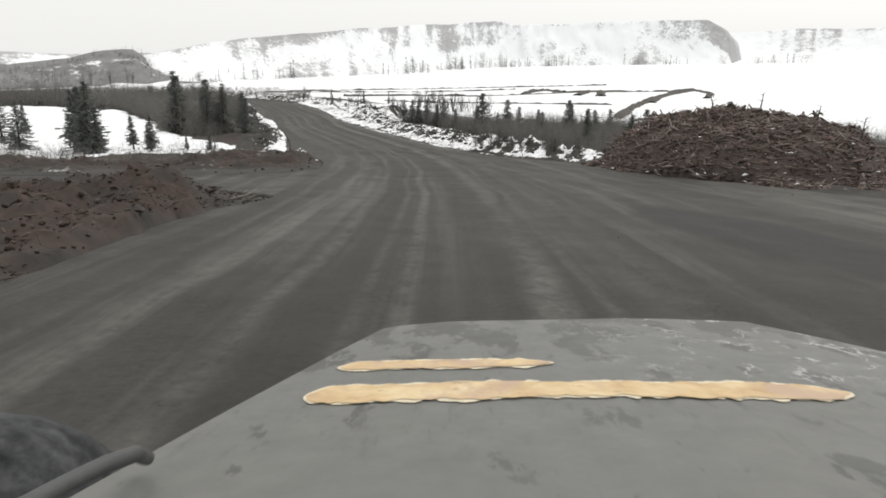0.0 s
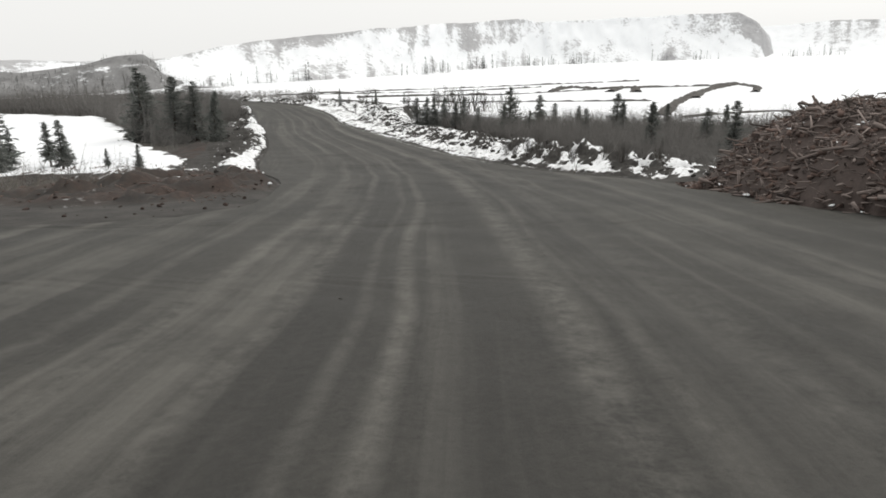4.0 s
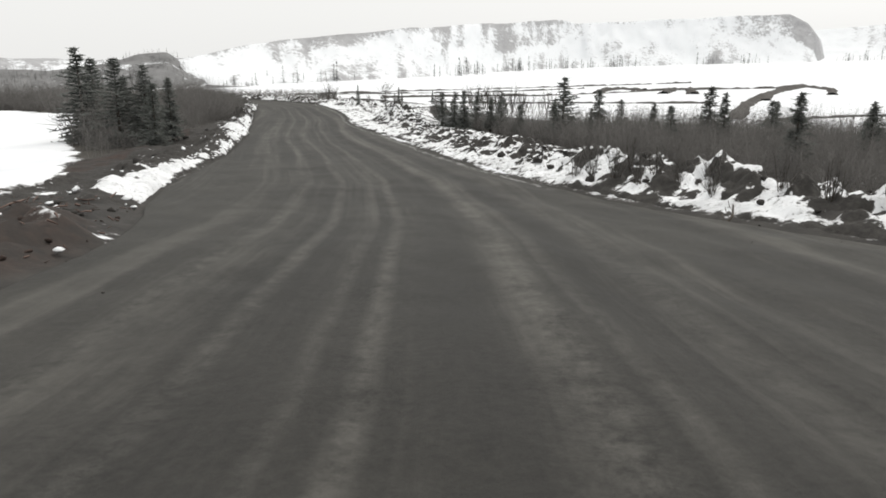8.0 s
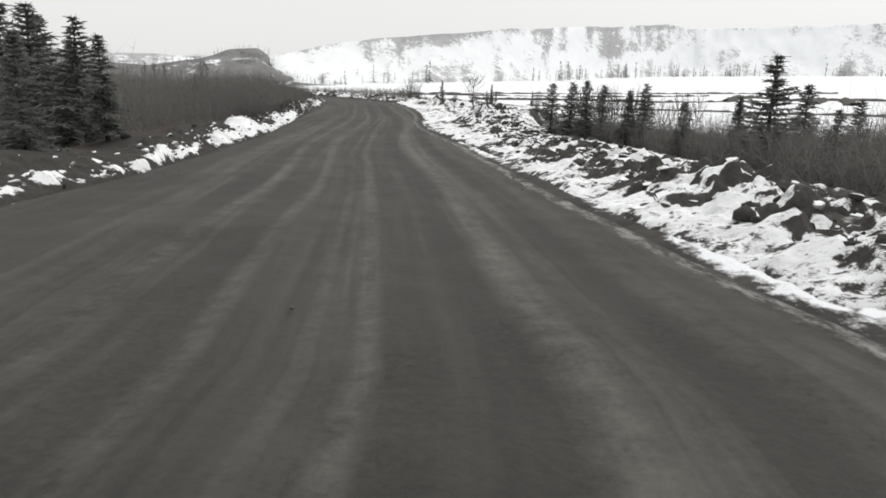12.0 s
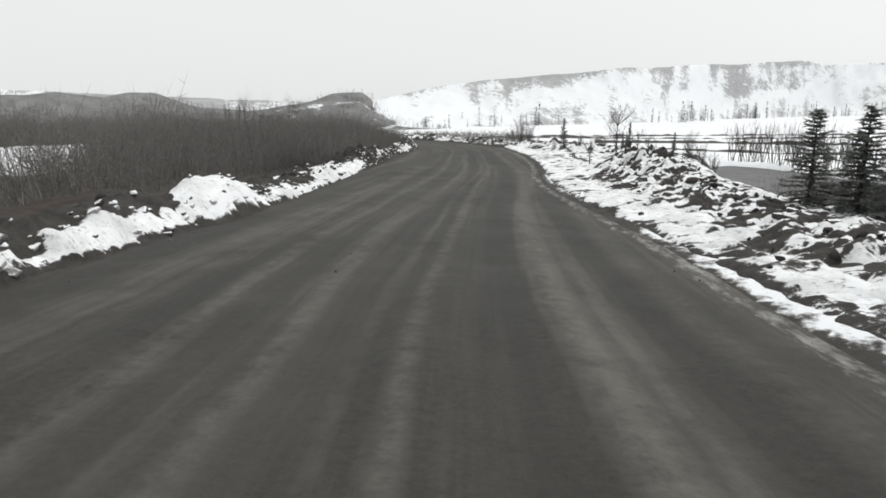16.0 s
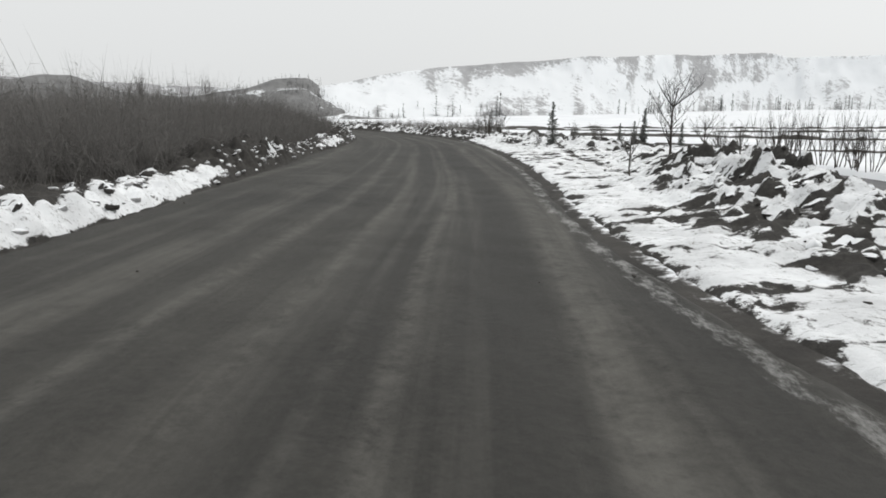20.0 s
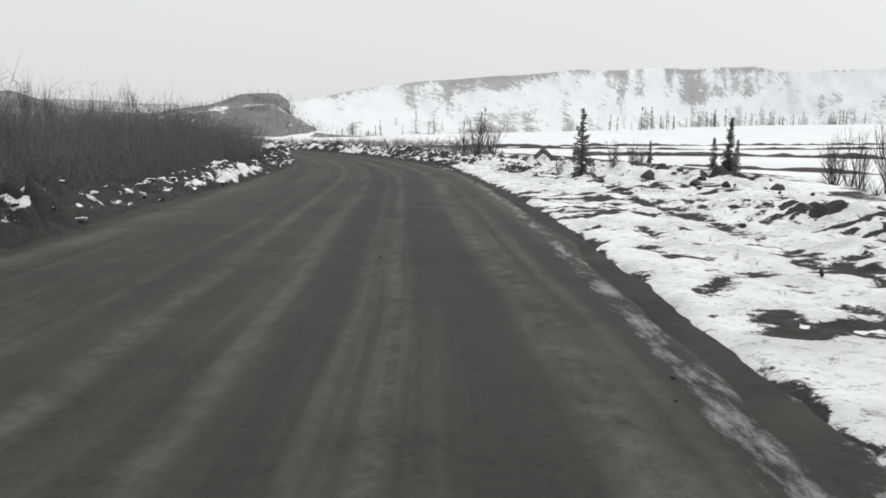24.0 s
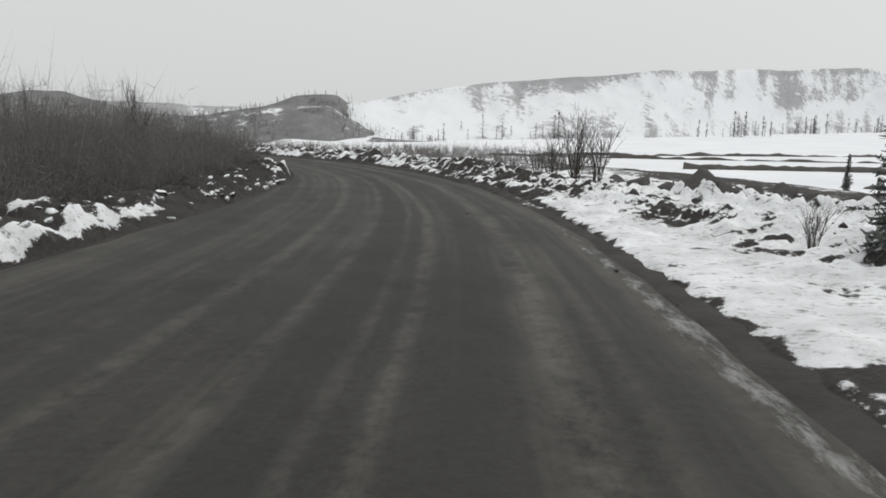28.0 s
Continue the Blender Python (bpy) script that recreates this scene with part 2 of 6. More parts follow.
def thin_material(name, a, b, share=0.45):
    """Needles and thin twigs, which let a part of the daylight through."""
    m = Mat(name, 0.85, 0.15)
    c = m.ramp(m.island(), (0.0, a), (1.0, b))
    m.color(c)
    thin = m.n.new("ShaderNodeBsdfTranslucent")
    both = m.n.new("ShaderNodeMixShader")
    both.inputs[0].default_value = share
    m.l.new(c, thin.inputs["Color"])
    m.l.new(m.b.outputs[0], both.inputs[1])
    m.l.new(thin.outputs[0], both.inputs[2])
    m.l.new(both.outputs[0], m.n["Material Output"].inputs["Surface"])
    return m.m


def bark_material():
    m = Mat("bark", 0.95, 0.1)
    n = m.noise(6.0, 8, 0.7, (1, 1, 0.25))
    m.color(m.ramp(n, (0.3, (0.035, 0.030, 0.026)), (0.7, (0.12, 0.105, 0.09))))
    return m.bump(n, 0.6, 0.02).m


def hill_material(name, dark, light):
    m = Mat(name, 0.95, 0.1)
    n1, n2 = m.noise(0.03, 8, 0.68), m.noise(0.13, 7, 0.7, (1, 1, 1.6))
    n3 = m.noise(0.55, 5, 0.7)
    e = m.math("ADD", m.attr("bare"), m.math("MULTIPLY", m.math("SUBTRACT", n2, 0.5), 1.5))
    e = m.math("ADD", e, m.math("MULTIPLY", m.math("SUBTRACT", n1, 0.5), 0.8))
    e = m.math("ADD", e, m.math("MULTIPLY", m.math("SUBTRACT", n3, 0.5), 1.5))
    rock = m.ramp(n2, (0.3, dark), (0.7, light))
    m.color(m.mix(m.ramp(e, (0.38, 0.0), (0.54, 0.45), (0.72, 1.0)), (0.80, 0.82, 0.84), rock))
    return m.bump(n2, 0.4, 1.0).m


def bank_material():
    m = Mat("churned_bank", 0.9, 0.2)
    fine, mid = m.noise(5.0, 8, 0.75), m.noise(1.5, 8, 0.72)
    soil = m.ramp(fine, (0.3, DIRT_A), (0.7, DIRT_B))
    edge = m.math("ADD", m.attr("snow"), m.math("MULTIPLY", m.math("SUBTRACT", mid, 0.5), 1.9))
    edge = m.math("ADD", edge, m.math("MULTIPLY", m.math("SUBTRACT", fine, 0.5), 1.2))
    # snow lies on the flat tops, not on steep faces
    edge = m.math("SUBTRACT", edge, m.math("MULTIPLY", m.math("SUBTRACT", 0.85, m.up()), 0.9))
    cover = m.ramp(edge, (0.47, 0.0), (0.56, 1.0))
    white = m.ramp(m.noise(0.9, 6), (0.3, (0.62, 0.63, 0.64)), (0.6, SNOW))
    slush = m.ramp(fine, (0.3, (0.16, 0.155, 0.15)), (0.7, (0.42, 0.42, 0.42)))
    white = m.mix(m.ramp(edge, (0.50, 0.9), (0.62, 0.0)), white, slush)
    fleck = m.ramp(m.noise(5.0, 8, 0.85, (0.7, 1.6, 1.0)), (0.55, 0.0), (0.61, 0.8))
    white = m.mix(fleck, white, (0.13, 0.125, 0.12))
    m.color(m.mix(cover, soil, white))
    return m.bump(m.mix(0.5, fine, mid), 0.8, 0.12).m


# HILL rock is pale grey: distance haze is put into its colour
GROUND, ROAD, BARK, HILL = ground_material(), road_material(), bark_material(), hill_material("hazed_snowy_hillside", (0.30, 0.30, 0.305), (0.46, 0.46, 0.47))
# woodland greys lightened, the mist over the hill painted into them
WOODED = hill_material("hazed_wooded_hillside", (0.15, 0.15, 0.15), (0.26, 0.26, 0.26))
BANK = bank_material()
CLOD = rock_material("earth_clod", (0.022, 0.0205, 0.019), (0.066, 0.061, 0.056), 0.0)
EARTH = rock_material("bare_earth", (0.05, 0.047, 0.044), (0.12, 0.112, 0.104), 0.0)
SNOWCLOD = rock_material("snow_lump", (0.10, 0.095, 0.09), (0.3, 0.3, 0.3), 1.0)
BOULDER = rock_material("boulder_stone", (0.04, 0.038, 0.036), (0.12, 0.115, 0.11), 0.0)
# needles lighter than real foliage, with air haze mixed into the colour
NEEDLE = thin_material("hazed_spruce_needles", (0.125, 0.134, 0.124), (0.215, 0.225, 0.21))
TWIG = thin_material("bare_twigs", (0.125, 0.12, 0.114), (0.235, 0.226, 0.215), 0.3)
WOOD = twig_material("weathered_wood", (0.045, 0.037, 0.034), (0.27, 0.225, 0.205))
REDWOOD = twig_material("red_bark_litter", (0.055, 0.041, 0.036), (0.18, 0.128, 0.11))
STRAW = twig_material("dry_stalks", (0.09, 0.07, 0.045), (0.22, 0.17, 0.11))


# ---- plan: road edges and heights ----
LEFT = np.array([(-30, -60), (-14, -20), (-7.2, 0), (-6.3, 9), (-6.9, 16), (-6.6, 19), (-5.6, 22), (-5.9, 23.6), (-9.7, 25.6), (-20, 27.2), (-58, 28.2), (-58, 30.6), (-18, 31.8), (-10, 32.9), (-7.1, 35.6), (-6.9, 39), (-8.2, 47), (-12.2, 55), (-15, 68), (-18.3, 80), (-22.2, 92), (-26.4, 105), (-31, 119), (-35.7, 132), (-40.8, 150), (-49, 167), (-63, 181), (-85, 193), (-125, 203)], float)
RIGHT = np.array([(30, -60), (27, -20), (21, 0), (17.5, 12), (15.5, 22), (12, 32), (9.7, 42), (6.5, 48), (3.6, 54), (0.2, 61), (-3.8, 72.5), (-7.9, 85), (-11.0, 94), (-13.9, 101), (-17.2, 110), (-20.4, 123), (-24.8, 137), (-30.6, 152), (-40, 168), (-55, 183), (-80, 197), (-120, 209)], float)


def rounded(line, times=2):
    """Corner cutting, so that the edges run in soft bends."""
    for _ in range(times):
        a, b = line[:-1] * 0.75 + line[1:] * 0.25, line[:-1] * 0.25 + line[1:] * 0.75
        line = np.vstack([line[:1], np.stack([a, b], 1).reshape(-1, 2), line[-1:]])
    return line


LEFT, RIGHT = rounded(LEFT), rounded(RIGHT)
HEIGHTS = [(-60, 2.6), (0, -2.3), (20, -4.25), (38, -5.95), (54, -7.35), (62, -7.72), (72, -8.2), (84, -8.65), (97, -9.13), (112, -9.37), (125, -9.6), (140, -9.75), (178, -10.05), (215, -10.3), (900, -10.4)]


def along(y):
    return np.interp(y, [h[0] for h in HEIGHTS], [h[1] for h in HEIGHTS])


def off_line(x, y, line):
    """Signed distance to an open line, positive to its right, and the length along it."""
    best = np.full(np.shape(x), 1e18)
    sign = np.ones(np.shape(x))
    for (ax, ay), (bx, by) in zip(line[:-1], line[1:]):
        dx, dy = bx - ax, by - ay
        u = np.clip(((x - ax) * dx + (y - ay) * dy) / (dx * dx + dy * dy), 0, 1)
        qx, qy = x - ax - u * dx, y - ay - u * dy
        d = qx * qx + qy * qy
        side = np.where(dy * (x - ax) - dx * (y - ay) >= 0, 1.0, -1.0)
        sign = np.where(d < best, side, sign)
        best = np.minimum(best, d)
    return np.sqrt(best) * sign


def lake_level(x, y):
    return -11.6 + 0.012 * (y - 150) + 0.012 * x


def mound(x, y, cx, cy, rx, ry, turn=0.0):
    c, s = math.cos(radians(turn)), math.sin(radians(turn))
    u, v = ((x - cx) * c + (y - cy) * s) / rx, (-(x - cx) * s + (y - cy) * c) / ry
    return np.clip(1 - u * u - v * v, 0, 1)


def inside(x, y, pts):
    """Signed distance to a closed outline, positive inside."""
    pts = np.array(pts, float)
    best = np.full(np.shape(x), 1e18)
    odd = np.zeros(np.shape(x), bool)
    for (ax, ay), (bx, by) in zip(pts, np.roll(pts, -1, axis=0)):
        dx, dy = bx - ax, by - ay
        u = np.clip(((x - ax) * dx + (y - ay) * dy) / (dx * dx + dy * dy), 0, 1)
        best = np.minimum(best, (x - ax - u * dx) ** 2 + (y - ay - u * dy) ** 2)
        if dy:
            odd ^= ((ay > y) != (by > y)) & (x < ax + (y - ay) * dx / dy)
    return np.sqrt(best) * np.where(odd, 1, -1)


CLEARING = [(-15.4, 51.4), (-17.8, 58), (-22.8, 67.5), (-31.5, 81), (-45, 105), (-64, 131), (-92, 150), (-86, 105), (-58, 72), (-36, 55), (-22, 48.5)]
SPOIL = [(-19.5, 78), (-24.5, 79), (-28.5, 86), (-29, 91), (-25.5, 93.5), (-22.5, 90)]
CHANNEL = [(-9.5, 128), (-10.5, 140), (-10, 152), (-6.5, 160), (-1.5, 154), (1.5, 147), (9, 138), (18, 124), (14, 112), (5, 108), (-2.5, 112), (-6, 119)]


def terrain(x, y):
    """Height, snow, brush and red soil of the ground at x, y, and the distances beyond the road's edges."""
    dl, dr = -off_line(x, y, LEFT), off_line(x, y, RIGHT)
    zr = along(y)
    n1, n2, n3 = fbm(x, y, 9, 4, 3), fbm(x, y, 2.2, 4, 11), fbm(x, y, 30, 3, 21)
    # swells drawn out along the road
    flow = fbm((x + 0.3 * y) * 1.0, (y - 0.3 * x) * 0.28, 2.6, 4, 33)
    slab = np.abs(fbm((x + 0.55 * y) * 1.0, (y - 0.55 * x) * 0.4, 1.5, 3, 37))
    z = zr - 0.16
    snow, brush, red = np.zeros_like(x), np.zeros_like(x), np.zeros_like(x)
    # right bank: churned earth and snow, a ridge, then scrub falling to the ice
    right = dr > 0
    amp = np.interp(y, [40, 47, 52, 62, 77, 88, 97, 105, 111, 118, 125, 132, 138, 150, 160, 185, 400], [0, 0.5, 0.65, 0.65, 0.55, 0.36, 0.18, 0.16, 0.5, 1.4, 1.0, 0.5, 0.2, 0.25, 0.45, 0.6, 0.3])
    ridge_at = np.interp(y, [40, 60, 78, 88, 100, 110, 120, 128, 138, 160], [2.5, 4, 4.3, 4.4, 4.8, 5.5, 6.7, 9, 10, 2.5])
    wide = np.interp(y, [40, 60, 100, 118, 135, 160], [1.8, 2.3, 2.6, 2.6, 2.6, 2.2])
    ridge = np.exp(-((dr - ridge_at) / wide) ** 2)
    bank = amp * ridge * (0.5 + 0.85 * slab + 0.4 * n2) + 0.1 * np.abs(flow) * smooth(0.3, 1.5, dr)
    far_r = smooth(3.0, 9.0, dr - ridge_at - 12 * smooth(128, 140, y))
    low = (zr - 0.75) * smooth(118, 100, y) + (lake_level(x, y) + 0.35) * smooth(100, 118, y)
    zr_side = (zr + bank) * (1 - far_r) + (low + 0.25 * n1) * far_r
    wet = inside(x, y, CHANNEL) + 1.6 * n1
    shore = smooth(13, 24, dr - 26 * smooth(112, 60, y) - 9 * smooth(128, 140, y) - ridge_at + 5 * n3)
    zr_side = zr_side * (1 - shore) + lake_level(x, y) * shore
    zr_side = zr_side * (1 - smooth(-1.5, 1.2, wet)) + (lake_level(x, y) - 0.8) * smooth(-1.5, 1.2, wet)
    z = np.where(right, zr_side - 0.12 * np.exp(-np.maximum(dr, 0) / 0.8), z)
    near_s = np.interp(y, [40, 47, 52, 60, 66, 78, 90, 104, 116, 135, 160, 200], [0.1, 0.25, 0.40, 0.50, 0.46, 0.60, 0.62, 0.64, 0.70, 0.78, 0.6, 0.5])
    clear_of = np.interp(y, [100, 125], [0.0, 0.5])
    sr = near_s * smooth(clear_of - 0.3, clear_of + 0.6, dr) - 0.12 * ridge * smooth(120, 100, y) - 0.1 * ridge * smooth(100, 118, y) * smooth(136, 130, y) + 0.12 * n1 + 0.42 * flow + 0.14 * n2
    ditch = np.exp(-((dr - np.interp(y, [110, 125, 138, 150], [3.4, 4.4, 4.4, 6.0])) / 0.6) ** 2) * smooth(112, 122, y) * smooth(152, 140, y)
    sr = sr - 0.5 * ditch
    z = np.where(right, z - 0.12 * ditch, z)
    sr = sr * (1 - far_r) + (0.26 + 0.25 * n1) * far_r
    sr = np.maximum(sr, shore * 1.6)
    sr = np.maximum(sr, far_r * smooth(128, 140, y) * 1.2)
    heaped = mound(x, y, -17.5, 147.8, 7.0, 2.2, -31) ** 0.7
    z = np.where(right, z + 0.3 * heaped * (0.8 + 0.3 * n2), z)
    sr = np.maximum(sr, smooth(0.1, 0.4, heaped) * 0.8)
    snow = np.where(right, sr, snow)
    brush = np.where(right, far_r * (1 - shore) * 0.9 * smooth(140, 120, y), brush)
    # left bank: a thin line of ploughed snow, then scrub
    left = dl > 0
    ampl = np.interp(y, [0, 38, 46, 60, 90, 120, 150, 400], [0.0, 0.0, 0.3, 0.35, 0.45, 0.5, 0.5, 0.3])
    bl = ampl * np.exp(-((dl - 1.5) / 0.9) ** 2) * (0.6 + 0.9 * np.abs(n2))
    far_l = smooth(3, 14, dl)
    zl = zr + bl + far_l * (0.3 * n1 + 0.5 * n3) - 0.2 * far_l
    zl = zl + smooth(60, 240, dl) * 5.0 * (0.8 + 0.5 * n3)
    z = np.where(left, zl - 0.1 * np.exp(-np.maximum(dl, 0) / 0.8), z)
    strip = np.interp(y, [0, 48, 54, 60, 66, 80, 100, 120, 160], [1.0, 1.0, 2.2, 2.0, 0.7, 0.7, 1.1, 1.5, 2.0])
    sl = np.interp(y, [0, 44, 54, 58, 70, 100, 112, 125, 160], [0.0, 0.0, 0.05, 0.7, 0.62, 0.5, 0.46, 0.44, 0.44]) * smooth(0.0, 0.5, dl) * (1 - smooth(strip, strip + 0.7, dl)) + 0.14 * n1 + 0.14 * n2
    sl = np.maximum(sl, (0.2 + 0.2 * n3) * smooth(8, 20, dl))
    clear = smooth(-1.0, 1.0, inside(x, y, CLEARING) + 1.2 * n2)
    sl = np.maximum(sl, clear * 1.1)
    z = np.where(left, z + 0.35 * clear * (1 + 0.3 * n1), z)
    spoil = mound(x, y, -19.6, 68.5, 3.0, 12, 22)
    z = np.where(left, z + 0.5 * spoil * (0.8 + 0.6 * n2), z)
    heap3 = smooth(-0.8, 1.5, inside(x, y, SPOIL))
    z = np.where(left, z + 0.45 * heap3 * (0.8 + 0.6 * n2), z)
    cone = mound(x, y, -22.7, 91.3, 1.5, 3.2, 25)
    z = np.where(left, z + 0.95 * cone * (0.9 + 0.15 * n2), z)
    sl = np.maximum(sl, smooth(0.05, 0.3, cone) * 1.2)
    lump = mound(x, y, -34.5, 119.5, 2.2, 7, 20)
    z = np.where(left, z + 0.5 * lump * (0.7 + 0.9 * np.abs(n2)), z)
    sl = np.where((spoil > 0.08) & (dl > strip + 0.5), 0.16 + 0.2 * n2, sl)
    sl = np.where((heap3 > 0.1) & (dl > strip + 0.5) & (cone < 0.05), 0.12 + 0.2 * n2, sl)
    sl = np.where(lump > 0.1, 0.3 + 0.35 * n2, sl)
    brush = np.where(left, far_l * (1 - clear) * (1 - smooth(0, 0.2, spoil)) * (1 - heap3), brush)
    # dug soil heaps beside the crossing
    heap = mound(x, y, -12.5, 15.0, 7.0, 9.4, 0) + 0.7 * mound(x, y, -21, 18, 9, 8)
    heap2 = np.maximum(mound(x, y, -13.6, 43.5, 6.0, 6.5, 20), 0.7 * mound(x, y, -26, 42, 15, 9, 12))
    humps = 1.6 * mound(x, y, -7.9, 20.8, 2.0, 3.2, 15) + mound(x, y, -8.6, 22.3, 2.4, 2.4) + mound(x, y, -15.5, 22.5, 3.6, 3.0)
    both = 0.8 * heap * (0.75 + 0.9 * n2 + 0.45 * n1) + 0.5 * heap2 * (0.75 + 0.8 * n2) + 0.3 * humps * (0.8 + 0.8 * n2) + 0.45 * mound(x, y, -8.8, 18.0, 2.4, 4.6) * (0.75 + 0.9 * n2)
    turf = smooth(0.0, 0.25, np.maximum(heap, 0.6 * heap2)) * (0.42 * np.abs(fbm(x, y, 1.3, 3, 141)) + 0.16 * fbm(x, y, 0.6, 2, 143))
    z = np.where(left, z + np.maximum(both + turf - 0.05, 0), z)
    side_track = np.exp(-((y - 31.5 + 0.1 * (x + 7)) / 3.6) ** 2) * (dl > 0) * (dl < 60)
    red = np.where(left, np.clip(smooth(0.02, 0.25, heap) + 0.8 * smooth(0.02, 0.25, heap2), 0, 1) * (1 - side_track) + 0.8 * np.maximum(heap3, smooth(0, 0.2, spoil)), red)
    brush = brush * (1 - side_track) * np.where(left, smooth(36, 48, y), 1)
    sl = sl * (1 - side_track * 0.9)
    sl = np.where((heap > 0.02) | (heap2 > 0.02), 0.14 + 0.42 * n2 + 0.1 * smooth(-11, -16, x) * smooth(30, 20, y) + 0.13 * smooth(40, 44, y) * smooth(-22, -18, x), sl)
    snow = np.where(left, sl, snow)
    return z, snow, brush, red, dl, dr


def spaced(lo, hi, step, far, grow=1.13):
    core = list(np.arange(lo, hi, step))
    out, d, a = [], step, core[-1]
    while a < far:
        d *= grow
        a += d
        out.append(a)
    back, d, a = [], step, lo
    while a > -far:
        d *= grow
        a -= d
        back.append(a)
    return np.array(back[::-1] + core + out)


gx, gy = spaced(-60, 24, 0.25, 2400), spaced(-4, 186, 0.28, 2600)
GX, GY = np.meshgrid(gx, gy)
GZ, g_snow, g_brush, g_red, g_dl, g_dr = terrain(GX, GY)
me = mesh_of("ground", np.stack([GX, GY, GZ], -1).reshape(-1, 3), grid_faces(*GX.shape), GROUND, True)
slope = np.hypot(np.gradient(GZ, gx, axis=1), np.gradient(GZ, gy, axis=0))
g_snow = g_snow - 0.42 * smooth(0.4, 1.1, slope) * (g_snow < 1.0)
put_attr(me, "snow", g_snow)
put_attr(me, "brush", g_brush)
put_attr(me, "red", g_red)
ground = tagged(new("ground", me), "dark muddy ground with melting patches of snow", "ground", kind="structure")


def height(x, y):
    return terrain(np.atleast_1d(np.asarray(x, float)), np.atleast_1d(np.asarray(y, float)))[0]


LANE = [(0.8, -60), (0, -10), (0, 24), (-0.8, 38), (-2, 49), (-4, 59), (-8, 71.5), (-12.2, 83.5), (-16, 96), (-20, 111), (-23.5, 123), (-27, 133), (-34, 150)]


def build_road():
    mid_y = np.concatenate([np.linspace(-50, 155, 520), np.linspace(155.4, 200, 121)[1:]])
    lx = np.interp(mid_y[:520], LEFT[:, 1], LEFT[:, 0])
    rx = np.interp(mid_y[:520], RIGHT[:, 1], RIGHT[:, 0])
    L = np.stack([lx, mid_y[:520]], -1)
    R = np.stack([rx, mid_y[:520]], -1)
    k = np.linspace(0, 1, 120)[1:, None]

    def tail(line, y0):
        pts = np.array([(np.interp(y0, line[:, 1], line[:, 0]), y0)] + [tuple(p) for p in line if p[1] > y0 + 0.1])
        s = np.concatenate([[0], np.cumsum(np.hypot(*np.diff(pts, axis=0).T))])
        w = k[:, 0] * s[-1]
        return np.stack([np.interp(w, s, pts[:, 0]), np.interp(w, s, pts[:, 1])], -1)
    L, R = np.vstack([L, tail(LEFT, 155)]), np.vstack([R, tail(RIGHT, 155)])
    cols = 124
    whole = np.hypot(R[:, 0] - L[:, 0], R[:, 1] - L[:, 1])[:, None]
    core = np.minimum(whole * 0.97, 27.0)
    u = 1 - core / whole * np.linspace(1, 0, 110)
    u = np.concatenate([u[:, :1] * np.linspace(0, 1, 15)[:-1], u], 1)
    X = L[:, :1] * (1 - u) + R[:, :1] * u
    Y = L[:, 1:] * (1 - u) + R[:, 1:] * u
    wob = fbm(X, Y, 2.8, 2, 5)
    X[:, 0] -= 0.12 * np.abs(wob[:, 0])
    X[:, -1] += 0.5 * np.abs(wob[:, -1])
    s = np.concatenate([[0], np.cumsum(np.hypot(np.diff(X[:, -1]), np.diff(Y[:, -1])))])
    width = np.hypot(R[:, 0] - L[:, 0], R[:, 1] - L[:, 1])[:, None]
    across = width * (u - 1)
    ruts = 0.025 * np.sin(across * 3.3) * np.interp(across, [-9, -7, 0], [0.4, 1, 1]) + 0.03 * fbm(X, Y, 3.0, 3, 8) + 0.02 * fbm(across, s[:, None] + 0 * across, 0.7, 3, 9)
    Z = along(Y) + ruts - 0.2 * (np.abs(u - 0.5) > 0.499)
    me = mesh_of("road", np.stack([X, Y, Z], -1).reshape(-1, 3), grid_faces(*X.shape)[:, ::-1][:, [3, 2, 1, 0]], ROAD, True)
    uvl = me.uv_layers.new(name="UVMap")
    vi = np.empty(len(me.loops), np.int32)
    me.loops.foreach_get("vertex_index", vi)
    # tracks run beside the lane that is driven, farther on beside the outer edge
    lane = X - np.interp(Y, [p[1] for p in LANE], [p[0] for p in LANE])
    far = smooth(112, 140, Y)
    side = 0.94 * lane * (1 - far) + (across + 3.6) * far
    UV = np.stack([side, s[:, None] + 0 * across], -1).reshape(-1, 2)
    uvl.data.foreach_set("uv", UV[vi].astype(np.float32).ravel())
    put_attr(me, "frost", 0.6 * np.exp(-((across + 0.3) / 0.42) ** 2) * smooth(50, 60, Y) * smooth(175, 140, Y) + 0.25 * np.exp(-((across + width - 0.5) / 0.6) ** 2) * smooth(60, 80, Y))
    put_attr(me, "damp", 1.2 * mound(X, Y, 7.2, 14.0, 2.0, 8.5, 12) + 0.9 * smooth(0.0, 0.5, mound(X, Y, -30, 29.5, 23, 4.6, 0)))
    return tagged(new("road", me), "wide packed dirt haul road with pale tyre ruts", "road", kind="structure")


road = build_road()


